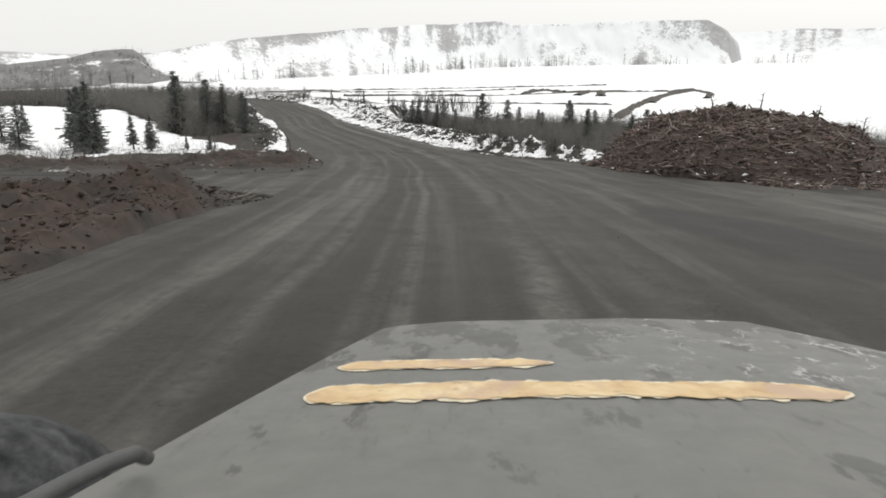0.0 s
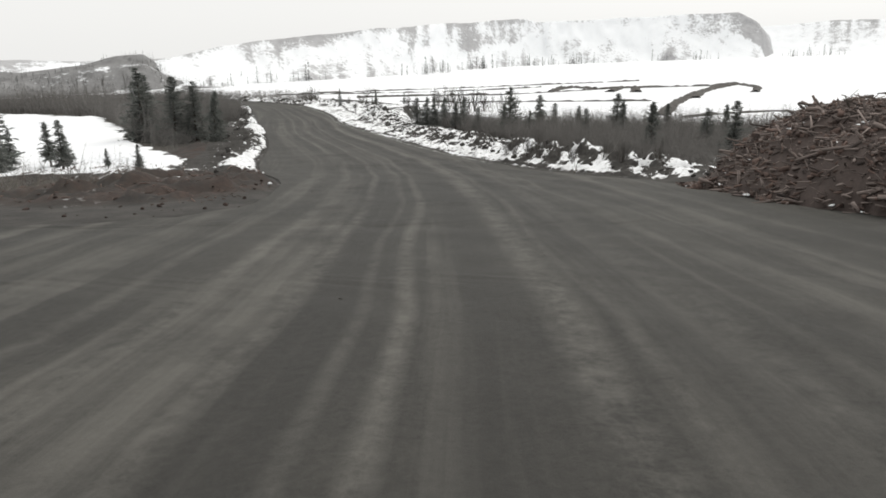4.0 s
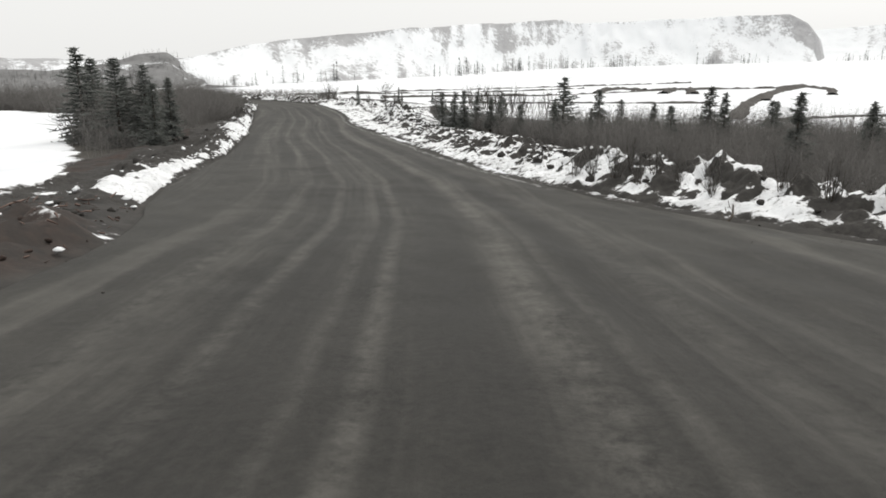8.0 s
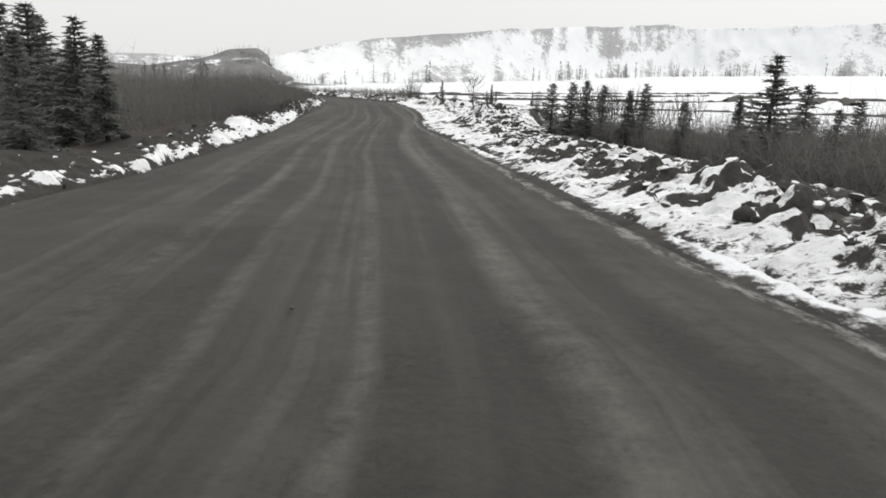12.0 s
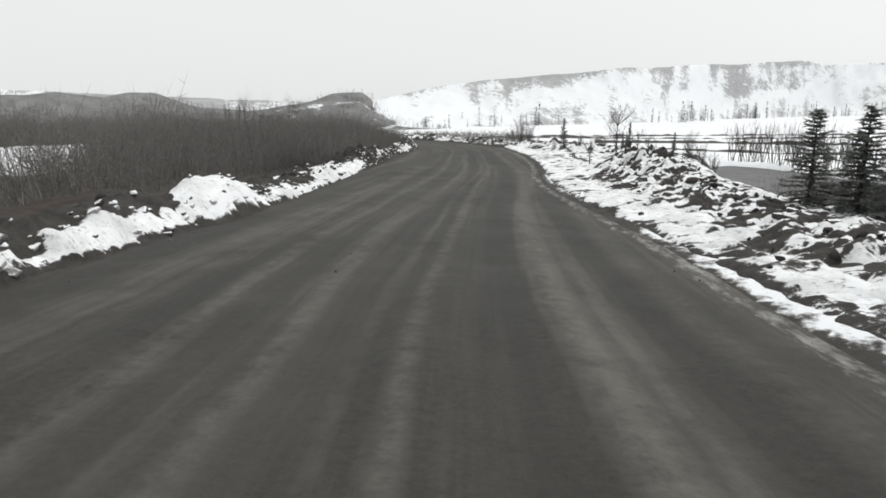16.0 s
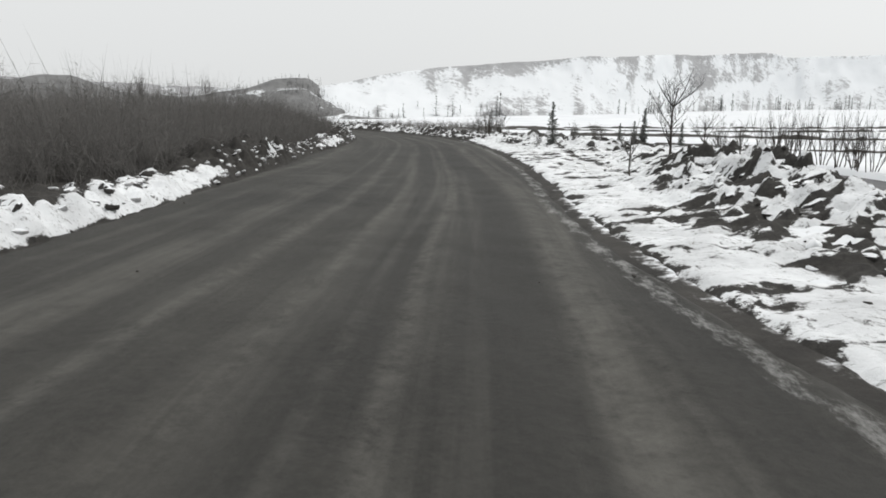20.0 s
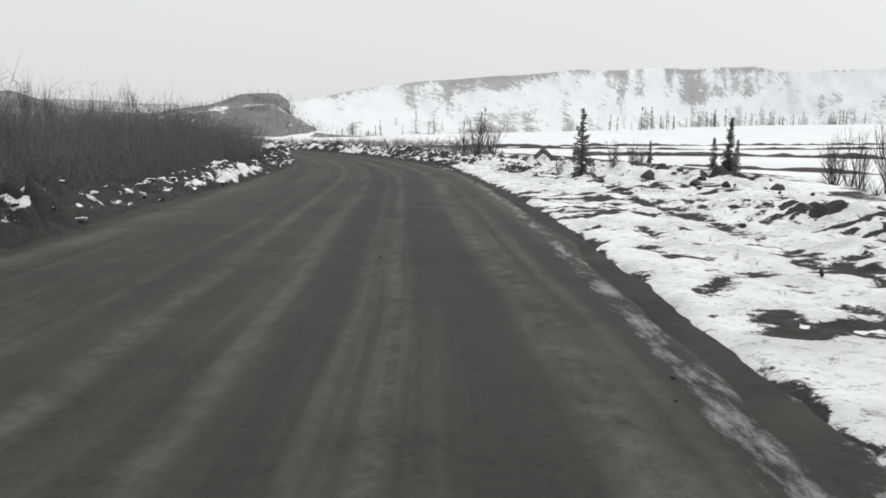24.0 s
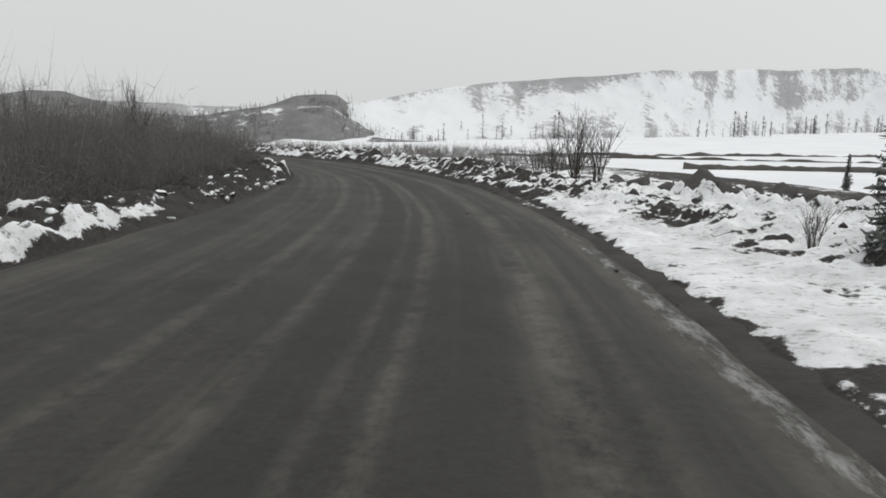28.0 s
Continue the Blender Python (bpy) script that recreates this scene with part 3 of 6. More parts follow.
# ---- far hills ----
def hill(name, label, crest, depth, base_drop, seed, bare, steep=0.75, mat=None):
    """A flat-topped hill: crest is a row of (x, y, top) places along its edge, seen from the road side."""
    crest = np.array(crest, float)
    seg = np.concatenate([[0], np.cumsum(np.hypot(*np.diff(crest[:, :2], axis=0).T))])
    n = int(min(420, max(60, seg[-1] / 1.6)))
    w = np.linspace(0, seg[-1], n)
    cx, cy, cz = (np.interp(w, seg, crest[:, k]) for k in range(3))
    # both ends run down into the ground
    low = lake_level(cx, cy) - 3
    cz = low + (cz - low) * smooth(-0.5, 7, w) * smooth(-0.5, 7, seg[-1] - w)
    cz = cz + 0.7 * fbm(w, 0 * w, 30, 4, seed)
    away = np.stack([cx + 10, cy - 60], -1)
    away /= np.linalg.norm(away, axis=1)[:, None]
    rows = 56
    v = np.linspace(0, 1, rows)
    front = 34
    X, Y, Z = (np.zeros((rows, n)) for _ in range(3))
    for k in range(rows):
        if k < front:
            a = k / (front - 1)
            d = -depth * (1 - a)
            rise = a ** (1 / steep)
        else:
            a = 1 + (k - front + 1) / (rows - front)
            d = (a - 1) * depth * 4
            rise = 1 + 0.0 * (a - 1)
        X[k], Y[k] = cx + away[:, 0] * d, cy + away[:, 1] * d
        base = lake_level(X[k], Y[k]) - base_drop
        Z[k] = base + (cz - base) * rise
    gully = np.abs(fbm(np.tile(w, (rows, 1)) + 6 * fbm(X, Y, 30, 2, seed + 5), v[:, None] * 40 + 0 * X, 26, 4, seed + 2))
    face = np.clip(np.minimum(v / 0.12, (0.62 - v) / 0.10), 0, 1)[:, None]
    push = (gully - 0.35) * 6.0 * face
    X -= away[None, :, 0] * push
    Y -= away[None, :, 1] * push
    Z += 1.3 * fbm(X, Y, 18, 4, seed + 9) * (smooth(0.02, 0.2, v) * (1 - 0.6 * smooth(0.5, 0.6, v)))[:, None]
    Z[-1] -= 12
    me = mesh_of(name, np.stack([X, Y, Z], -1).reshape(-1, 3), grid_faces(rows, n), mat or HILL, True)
    W = np.tile(w, (rows, 1))
    tongue = fbm(W + 14 * v[:, None], v[:, None] * 60 + 0 * X, 70, 3, seed + 3)
    # a broken dark ledge over a white fluted face, patches of scrub above it
    ledge = 0.36 + 0.2 * fbm(w, 0 * w, 75, 4, seed + 7)[None]
    flute = fbm(W + 5 * v[:, None], v[:, None] * 9 + 0 * X, 9, 3, seed + 8)
    lip = np.exp(-((v[:, None] - ledge - 0.03 * flute) / 0.035) ** 2)
    upper = smooth(-0.03, 0.06, v[:, None] - ledge - 0.05 * flute)
    put_attr(me, "bare", bare + 0.5 * lip * (0.1 + flute + tongue) + upper * (0.30 + 0.66 * tongue + 0.3 * flute) + (1 - upper) * (0.5 * (gully - 0.36) + 0.4 * np.abs(flute) + 0.25 * tongue - 0.1) + 0.18 * smooth(0.53, 0.6, v)[:, None])
    return tagged(new(name, me), label, "hill", kind="structure")


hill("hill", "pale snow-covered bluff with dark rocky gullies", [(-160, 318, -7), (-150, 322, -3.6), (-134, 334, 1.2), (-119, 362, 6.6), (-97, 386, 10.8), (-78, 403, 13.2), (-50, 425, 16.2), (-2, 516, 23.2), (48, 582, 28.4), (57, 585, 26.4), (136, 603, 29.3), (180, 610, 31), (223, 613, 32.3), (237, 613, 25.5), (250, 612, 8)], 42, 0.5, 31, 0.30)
hill("hill", "distant snow-covered bluff beyond the ice, haze in its colour", [(300, 880, 26), (351, 861, 30.5), (376, 850, 32), (407, 835, 33), (520, 780, 34), (700, 640, 30)], 80, 0.5, 51, 0.06)
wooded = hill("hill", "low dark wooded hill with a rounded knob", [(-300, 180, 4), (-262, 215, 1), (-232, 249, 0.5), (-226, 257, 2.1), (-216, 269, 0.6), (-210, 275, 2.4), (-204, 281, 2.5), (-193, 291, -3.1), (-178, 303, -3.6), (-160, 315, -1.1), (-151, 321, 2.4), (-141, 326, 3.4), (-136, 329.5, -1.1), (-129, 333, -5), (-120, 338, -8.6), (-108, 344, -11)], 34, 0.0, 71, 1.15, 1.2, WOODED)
hill("hill", "far snowy ridge with haze put into its colour", [(-420, 330, 10), (-300, 400, 4), (-226, 440, 1), (-186, 470, 2), (-139, 500, 6), (-95, 520, 10), (-40, 560, 14)], 60, 0.0, 91, 0.3)


# ---- earth dykes on the ice ----
def dyke(points, wide, high, seed):
    pts = np.array(points, float)
    s = np.concatenate([[0], np.cumsum(np.hypot(*np.diff(pts, axis=0).T))])
    w = np.linspace(0, s[-1], max(8, int(s[-1] / 0.7)))
    x, y = np.interp(w, s, pts[:, 0]), np.interp(w, s, pts[:, 1])
    tx, ty = np.gradient(x), np.gradient(y)
    ln = np.hypot(tx, ty)
    nx, ny = -ty / ln, tx / ln
    u = np.linspace(-1, 1, 11)
    big = 0.65 + 0.8 * np.abs(fbm(w, 0 * w, 8, 4, seed))
    side = wide * (0.7 + 0.5 * np.abs(fbm(w, 0 * w + 9, 5, 3, seed + 1)))
    X = x + nx * u[:, None] * side
    Y = y + ny * u[:, None] * side
    Z = lake_level(X, Y) - 0.15 + 0.55 * high * big * (1 - u[:, None] ** 2) ** 1.3 + 0.25 * high * fbm(X, Y, 1.2, 3, seed + 4)
    Z[0] -= 0.5
    Z[-1] -= 0.5
    me = mesh_of("dyke", np.stack([X, Y, Z], -1).reshape(-1, 3), grid_faces(*X.shape), EARTH, True)
    return tagged(new("earth_dyke", me), "long low bank of dark earth on the snow-covered ice", "earth bank", group="dykes on the ice")


dyke([(-60, 236), (-30, 232), (-9, 230), (11, 233), (24, 240)], 1.3, 0.8, 5)
dyke([(-30, 212), (-8, 212), (9, 206), (26, 213), (45, 222), (70, 221), (82, 226)], 1.4, 1.0, 7)
dyke([(24, 214), (29, 226), (33, 232), (38, 222)], 1.6, 1.4, 25)
dyke([(39, 206), (46, 224), (50, 224), (45, 202)], 1.7, 1.3, 35)
dyke([(-16, 192), (-11, 188), (0, 182), (14, 179), (31, 174), (41, 171)], 1.0, 0.7, 15)
dyke([(34, 137), (41, 156), (48, 172), (56, 188), (66, 206), (80, 226)], 1.7, 1.3, 45)
dyke([(52, 176), (60, 196), (72, 218)], 1.6, 1.1, 47)
dyke([(80, 226), (79, 208), (71, 190)], 1.5, 1.0, 49)
dyke([(36, 133), (45, 138), (55, 140), (60, 134), (70, 136)], 1.1, 0.9, 55)
dyke([(35, 121), (43, 114), (60, 112)], 0.9, 0.7, 57)
dyke([(-60, 238), (-27, 244), (-10, 247), (17, 252), (60, 262)], 1.2, 0.8, 65)

# ---- open water in the channel ----
water_m = Mat("grey_slush_water", 0.55, 0.12)
water_m.color(water_m.ramp(water_m.noise(0.5, 5), (0.3, (0.10, 0.10, 0.105)), (0.7, (0.17, 0.17, 0.175))))
wx = np.array(CHANNEL, float)
wx = wx + 2.5 * (wx - wx.mean(0)) / np.linalg.norm(wx - wx.mean(0), axis=1)[:, None]
wz = [lake_level(p[0], p[1]) - 0.12 for p in wx]
bm = bmesh.new()
bm.faces.new([bm.verts.new((p[0], p[1], z)) for p, z in zip(wx, wz)])
me = bpy.data.meshes.new("water")
bm.to_mesh(me)
bm.free()
me.materials.append(water_m.m)
tagged(new("water", me), "still grey meltwater channel between snowy banks", "water", kind="structure")


# ---- woods along the far shore ----
def small_spruces(name, label, xs, ys, highs, mat, zs=None):
    """Many little conifers in one mesh: each of three ragged tiers of drooping blades."""
    n = len(xs)
    zs = lake_level(xs, ys) if zs is None else zs
    k = np.repeat(np.arange(n), 34)
    r = np.random.default_rng(5)
    f = r.uniform(0.05, 1, len(k))
    a = r.uniform(0, 6.283, len(k))
    h = highs[k]
    reach = 0.24 * h * (1 - f) ** 0.9 + 0.02 * h
    b = np.stack([xs[k], ys[k], zs[k] + h * f], -1)
    t = b + np.stack([np.cos(a) * reach, np.sin(a) * reach, r.uniform(-0.02, 0.12, len(k)) * h], -1)
    side = np.stack([-np.sin(a), np.cos(a), 0 * a], -1) * (0.035 * h)[:, None]
    v = np.stack([b - side, b + side, t + side * 0.6 - [0, 0, 0.05] * h[:, None], t - side * 0.6 - [0, 0, 0.05] * h[:, None]], 1).reshape(-1, 3)
    v2 = np.stack([np.stack([xs - 0.02 * highs, ys, zs - 0.3], -1), np.stack([xs + 0.02 * highs, ys, zs - 0.3], -1), np.stack([xs, ys, zs + highs * 1.03], -1), np.stack([xs, ys, zs + highs], -1)], 1).reshape(-1, 3)
    v = np.concatenate([v, v2])
    return tagged(new(name, mesh_of(name, v, np.arange(len(v)).reshape(-1, 4), mat)), label, "conifers", kind="stuff")


# paler than spruce is: the haze of distance sits in this base colour
FARWOOD = twig_material("hazed_far_conifers", (0.17, 0.175, 0.17), (0.26, 0.265, 0.26))
r5 = np.random.default_rng(15)
line = np.array([(-150, 285), (-118, 318), (-92, 345), (-66, 364), (-30, 385), (-8, 440), (20, 505), (60, 540), (140, 562), (235, 572), (300, 590)], float)
seg = np.concatenate([[0], np.cumsum(np.hypot(*np.diff(line, axis=0).T))])
w = np.sort(r5.uniform(0, seg[-1], 330))
w = w[vnoise(w / 18, 0 * w, 3) > 0.42]
fx, fy = np.interp(w, seg, line[:, 0]) + r5.normal(0, 5, len(w)), np.interp(w, seg, line[:, 1]) + r5.normal(0, 4, len(w))
small_spruces("far_woods", "thin row of distant spruces at the foot of the bluff, paled for haze", fx, fy, 3.0 + 6.0 * r5.random(len(w)) ** 2.2, FARWOOD)

# fuzz of small trees over the wooded hill, greyed by painted haze
hv = np.empty(len(wooded.data.vertices) * 3, np.float32)
wooded.data.vertices.foreach_get("co", hv)
hv = hv.reshape(56, -1, 3)[2:38].reshape(-1, 3)
hv = hv[r5.integers(0, len(hv), 2600)]
hv = hv[fbm(hv[:, 0], hv[:, 1], 26, 3, 12) > -0.12]
small_spruces("far_woods", "grey fuzz of small trees over the wooded hill", hv[:, 0] + r5.normal(0, 1.5, len(hv)), hv[:, 1] + r5.normal(0, 1.5, len(hv)), 1.2 + 1.3 * r5.random(len(hv)) ** 2, twig_material("hazed_hill_trees", (0.14, 0.14, 0.138), (0.23, 0.23, 0.226)), hv[:, 2] - 0.2)


# ---- ploughed banks along both edges of the road ----
def edge_strip(line, side, y0, y1, d0, d1, ds, dd):
    """Places along a road edge: x, y, length along it and distance from it."""
    seg = np.concatenate([[0], np.cumsum(np.hypot(*np.diff(line, axis=0).T))])
    s = np.arange(np.interp(y0, line[:, 1], seg), np.interp(y1, line[:, 1], seg), ds)
    cx, cy = np.interp(s, seg, line[:, 0]), np.interp(s, seg, line[:, 1])
    tx, ty = np.gradient(cx), np.gradient(cy)
    k = np.ones(25) / 25
    tx, ty = np.convolve(np.pad(tx, 12, "edge"), k, "valid"), np.convolve(np.pad(ty, 12, "edge"), k, "valid")
    ln = np.hypot(tx, ty)
    d = np.arange(d0, d1, dd)
    X = cx[:, None] + side * (ty / ln)[:, None] * d
    Y = cy[:, None] - side * (tx / ln)[:, None] * d
    return X, Y, s[:, None] + 0 * X, d[None] + 0 * X


def thrown_slabs(S, D, length, slant, seed):
    """Slabs pushed over one another: steep towards the lower end of S, falling gently after it."""
    p = (S + slant * D + 1.3 * fbm(S, D, 3.2, 3, seed) + 0.35 * fbm(S, D, 0.8, 2, seed + 1)) / length
    cell = np.floor(p)
    f = p - cell
    tall = 0.25 + 1.1 * vnoise(cell * 3.7, D / 1.1 + cell * 0.37, seed + 2)
    rise = np.where(f < 0.2, f / 0.2, 1 - (f - 0.2) / 0.8)
    return rise * tall, (f < 0.24) * 1.0, tall


def bank_mesh(name, label, X, Y, Z, snow):
    me = mesh_of(name, np.stack([X, Y, Z], -1).reshape(-1, 3), grid_faces(*X.shape), BANK, False)
    put_attr(me, "snow", snow)
    put_attr(me, "brush", 0 * snow)
    put_attr(me, "red", 0 * snow)
    return tagged(new(name, me), label, "bank", kind="structure")


def right_bank():
    X, Y, S, D = edge_strip(RIGHT, 1, 43, 196, 0.15, 13.5, 0.13, 0.13)
    z = terrain(X, Y)[0]
    ridge_at = np.interp(Y, [40, 60, 78, 88, 100, 110, 120, 128, 140, 160], [2.5, 4, 4.3, 4.4, 4.8, 5.5, 6.7, 9, 6, 2.6])
    ridge = np.exp(-((D - ridge_at) / np.interp(Y, [40, 60, 100, 135, 160], [1.9, 2.4, 2.8, 2.6, 1.7])) ** 2)
    power = np.interp(Y, [47, 55, 70, 88, 98, 108, 118, 124, 132, 142, 152, 165, 190], [0.6, 0.8, 0.8, 0.6, 0.45, 0.5, 0.85, 0.8, 0.4, 0.15, 0.45, 0.75, 0.5]) * ridge
    slab, face, tall = thrown_slabs(S, D, 1.35, -0.45, 51)
    slab2, face2, tall2 = thrown_slabs(S, D, 0.55, -0.2, 61)
    lump = np.abs(fbm(X, Y, 0.9, 3, 71))
    blend = smooth(-0.25, 0.25, fbm(X, Y, 4.0, 2, 77))
    small, tiny = fbm(X, Y, 0.55, 2, 73), fbm(X, Y, 0.3, 2, 74)
    rough = (0.42 * slab * blend + 0.24 * slab2 + 0.34 * lump * (1 - 0.5 * blend) + 0.24 * small + 0.1 * tiny - 0.15) * power + 0.08 * lump + 0.04 * small
    rocks = mound(X, Y, -25.3, 158.8, 8.5, 2.2, -39)
    rough = rough + rocks * (0.25 + 0.5 * lump + 0.25 * small)
    heaped = mound(X, Y, -17.5, 147.5, 7.5, 2.2, -31)
    rough = rough + heaped * (0.12 + 0.2 * slab + 0.22 * lump + 0.15 * small)
    out = smooth(0.15, 0.7, D) * smooth(13.4, 11.5, D) * smooth(0, 4, S - S.min()) * smooth(0, 4, S.max() - S)
    # sinks under the ground at its outer edges and where the ice begins
    Z = z - 0.14 + out * (0.17 + rough)
    thr = np.interp(Y, [47, 53, 60, 66, 76, 90, 112, 122, 150, 165, 190], [-0.02, -0.13, -0.14, -0.24, -0.16, -0.22, -0.22, -0.2, -0.14, 0.0, 0.04])
    patch = 0.6 * fbm(X, Y, 2.0, 4, 81) + 0.45 * fbm(S * 2.2, D * 0.7, 1.3, 3, 83) + 0.3 * smooth(108, 118, Y) * fbm(S * 2.6, D * 0.6, 0.9, 3, 84)
    snow = 0.58 + 0.9 * (patch - thr - np.interp(Y, [100, 118, 132, 138], [0, 0.12, 0.2, 0]) * ridge)
    snow = snow - (0.75 * face * blend * smooth(0.25, 0.7, tall) + 0.4 * face2) * smooth(0.15, 0.4, power)
    bare = np.interp(Y, [47, 58, 64, 74, 80, 90, 118, 142, 170], [0.7, 0.6, 0.35, 0.35, 0.9, 0.6, 0.3, 0.55, 0.3]) + 0.35 * fbm(S, 0 * S, 5, 3, 85)
    snow = np.minimum(snow, 1.05) - 0.75 * smooth(bare + 0.35, bare - 0.25, D)
    snow = snow + 0.5 * np.sin((S - 1.1 * D) * 2.1 + 2.2 * fbm(S, D, 4, 2, 87)) * smooth(64, 56, Y) * smooth(0.8, 1.6, D)
    snow = snow + 0.45 * np.sin((S - 1.2 * D) * 2.6 + 2.4 * fbm(S, D, 3.5, 2, 90)) * ridge * smooth(72, 80, Y) * smooth(126, 118, Y)
    ditch = np.exp(-((D - np.interp(Y, [110, 125, 138, 150], [3.4, 4.4, 4.4, 6.0])) / 0.5) ** 2) * smooth(119, 127, Y) * smooth(152, 146, Y)
    snow = snow - 0.6 * ditch + 0.3 * smooth(0, 0.3, rocks) + 0.25 * smooth(0.05, 0.3, heaped) - 0.75 * smooth(0.72, 0.95, heaped) - 0.3 * face * smooth(0.4, 0.7, heaped) - 0.7 * smooth(ridge_at + 2.6, ridge_at + 4.6, D) * smooth(112, 102, Y) - 0.22 * ridge * smooth(74, 84, Y) * np.interp(Y, [98, 106, 124], [1.0, 0.2, 0.0]) - (0.02 - 0.3 * small - 0.22 * tiny) * smooth(86, 94, Y) * smooth(150, 140, Y)
    # grey slush worn to the road's edge
    slush = smooth(1.7, 1.0, D + 0.5 * fbm(S, 0 * S, 4, 3, 86)) * smooth(54, 60, Y) * smooth(90, 80, Y)
    snow = snow * (1 - slush) + (0.55 + 0.1 * small) * slush
    bank = bank_mesh("earth_bank", "churned bank of dark frozen earth slabs and dirty snow", X, Y, Z, snow)
    spots = (power > 0.3) & (Y > 56) & (Y < 127)
    return bank, np.stack([X[spots], Y[spots], Z[spots]], -1)


def left_bank():
    X, Y, S, D = edge_strip(LEFT, -1, 50, 176, 0.05, 5.4, 0.13, 0.12)
    z, under = terrain(X, Y)[:2]
    n, lump = fbm(S, 0 * S, 7, 3, 91), np.abs(fbm(X, Y, 0.75, 4, 92))
    at = 0.6 + 0.3 * n
    tall = np.interp(Y, [50, 56, 70, 90, 120, 150, 176], [0.1, 0.1, 0.16, 0.2, 0.28, 0.26, 0.25]) * (0.75 + 0.5 * fbm(S, 0 * S, 4, 3, 94))
    ridge = np.exp(-((D - at) / 0.5) ** 2)
    behind = np.exp(-((D - at - 1.5) / 1.0) ** 2)
    small = fbm(X, Y, 0.45, 2, 95)
    Z = z - 0.12 + smooth(0.05, 0.35, D) * smooth(5.3, 4.2, D) * smooth(0, 4, S - S.min()) * smooth(0, 4, S.max() - S) * (0.15 + tall * ridge * (0.3 + 1.8 * lump + 0.35 * small) * np.where(under > 0.9, 0.25, 1) + tall * behind * (0.2 + 1.6 * lump + 0.4 * small) * np.where(under > 0.9, 0.2, 1) + 0.35 * lump * smooth(0.0, 0.3, mound(X, Y, -34.0, 121.5, 3.0, 7, 20)))
    gap = fbm(S, 0 * S, 6.5, 3, 96)
    snow = 1.0 * np.exp(-((D - at + 0.1) / 0.36) ** 2) + 0.4 * behind * (fbm(X, Y, 1.1, 3, 97) > 0.12) + 0.6 * (lump - 0.3) + 0.35 * small + 0.95 * gap - 0.32 - 0.3 * smooth(110, 122, Y)
    snow = snow - 0.6 * smooth(0.25, 0.08, D) + 0.1 * smooth(110, 95, Y) * smooth(72, 82, Y)
    snow = snow - 0.9 * smooth(55, 52, Y) + np.interp(Y, [60, 68], [0.9, 0.4]) * smooth(52, 55, Y) * smooth(76, 68, Y) * smooth(0.6, 0.0, D - np.interp(Y, [58, 66], [1.7, 1.0])) - 0.5 * smooth(1.1, 1.7, D) * smooth(66, 74, Y) * smooth(118, 108, Y)
    snow = snow + 0.5 * np.exp(-((D - 0.55) / 0.35) ** 2) * smooth(62, 68, Y) * smooth(132, 118, Y) * (0.7 + 0.6 * gap)
    heap = smooth(0.0, 0.3, mound(X, Y, -34.0, 121.5, 3.0, 7, 20))
    snow = np.maximum(snow - 0.15 * heap, np.where(under > 0.9, 1.3, 0))
    bank = bank_mesh("snow_bank", "narrow broken ridge of ploughed snow and dark clods", X, Y, Z, snow)
    spots = (D > 0.25) & (D < 1.5) & (Y > 66) & (Y < 165)
    return bank, np.stack([X[spots], Y[spots], Z[spots]], -1)


def broken_plate(seed, sides=6):
    """An uneven broken plate with chamfered rims, about one metre long."""
    r = np.random.default_rng(seed)
    a = np.sort(np.linspace(0, 6.283, sides, endpoint=False) + r.uniform(-0.3, 0.3, sides))
    rim = np.stack([np.cos(a) * r.uniform(0.4, 0.56, sides), np.sin(a) * r.uniform(0.24, 0.4, sides)], -1)
    rings = []
    for z, f in ((-0.16, 0.8), (-0.04, 1.0), (0.07, 0.97), (0.13, 0.78)):
        rings.append(np.concatenate([rim * f, z + r.uniform(-0.025, 0.025, (sides, 1))], 1))
    v = np.concatenate(rings)
    f = [(k * sides + j, k * sides + (j + 1) % sides, (k + 1) * sides + (j + 1) % sides, (k + 1) * sides + j) for k in range(3) for j in range(sides)]
    me = bpy.data.meshes.new("plate")
    me.from_pydata([tuple(p) for p in v], [], f + [tuple(range(sides))[::-1], tuple(3 * sides + j for j in range(sides))])
    return me


def strew(name, bank, spots, count, meshes, sizes, lean, seed):
    """Loose pieces half sunk in a bank."""
    r = np.random.default_rng(seed)
    for k, p in enumerate(spots[r.integers(0, len(spots), count)]):
        ob = mesh_part(name, meshes[k % len(meshes)], bank)
        size = r.uniform(*sizes) ** 1.3
        ob.matrix_basis = pose(p[0], p[1], p[2] - 0.05 * size, r.normal(8, lean), r.normal(-14, lean), r.normal(25, 30)) @ Matrix.Diagonal((size, size * r.uniform(0.8, 1.2), size * r.uniform(0.8, 1.5), 1))


SNOWPLATE = rock_material("snowy_frozen_plate", (0.024, 0.022, 0.021), (0.075, 0.07, 0.066), 0.15)
CRUST = rock_material("dirty_snow_crust", (0.16, 0.155, 0.15), (0.5, 0.5, 0.5), 0.4)
plates, crusts = [broken_plate(200 + k, 5 + k % 3) for k in range(8)], [broken_plate(300 + k, 5 + k % 2) for k in range(6)]
for me in plates:
    me.materials.append(SNOWPLATE)
for me in crusts:
    me.materials.append(CRUST)
bank, spots = right_bank()
strew("earth_slab", bank, spots, 290, plates, (0.3, 0.72), 14, 41)
strew("snow_block", bank, spots[spots[:, 1] < 84], 120, crusts, (0.25, 0.6), 16, 42)
bank, spots = left_bank()
strew("snow_block", bank, spots, 260, crusts, (0.2, 0.5), 18, 43)
strew("earth_slab", bank, spots, 130, plates, (0.25, 0.55), 18, 44)


# ---- plants ----
rng = np.random.default_rng(7)


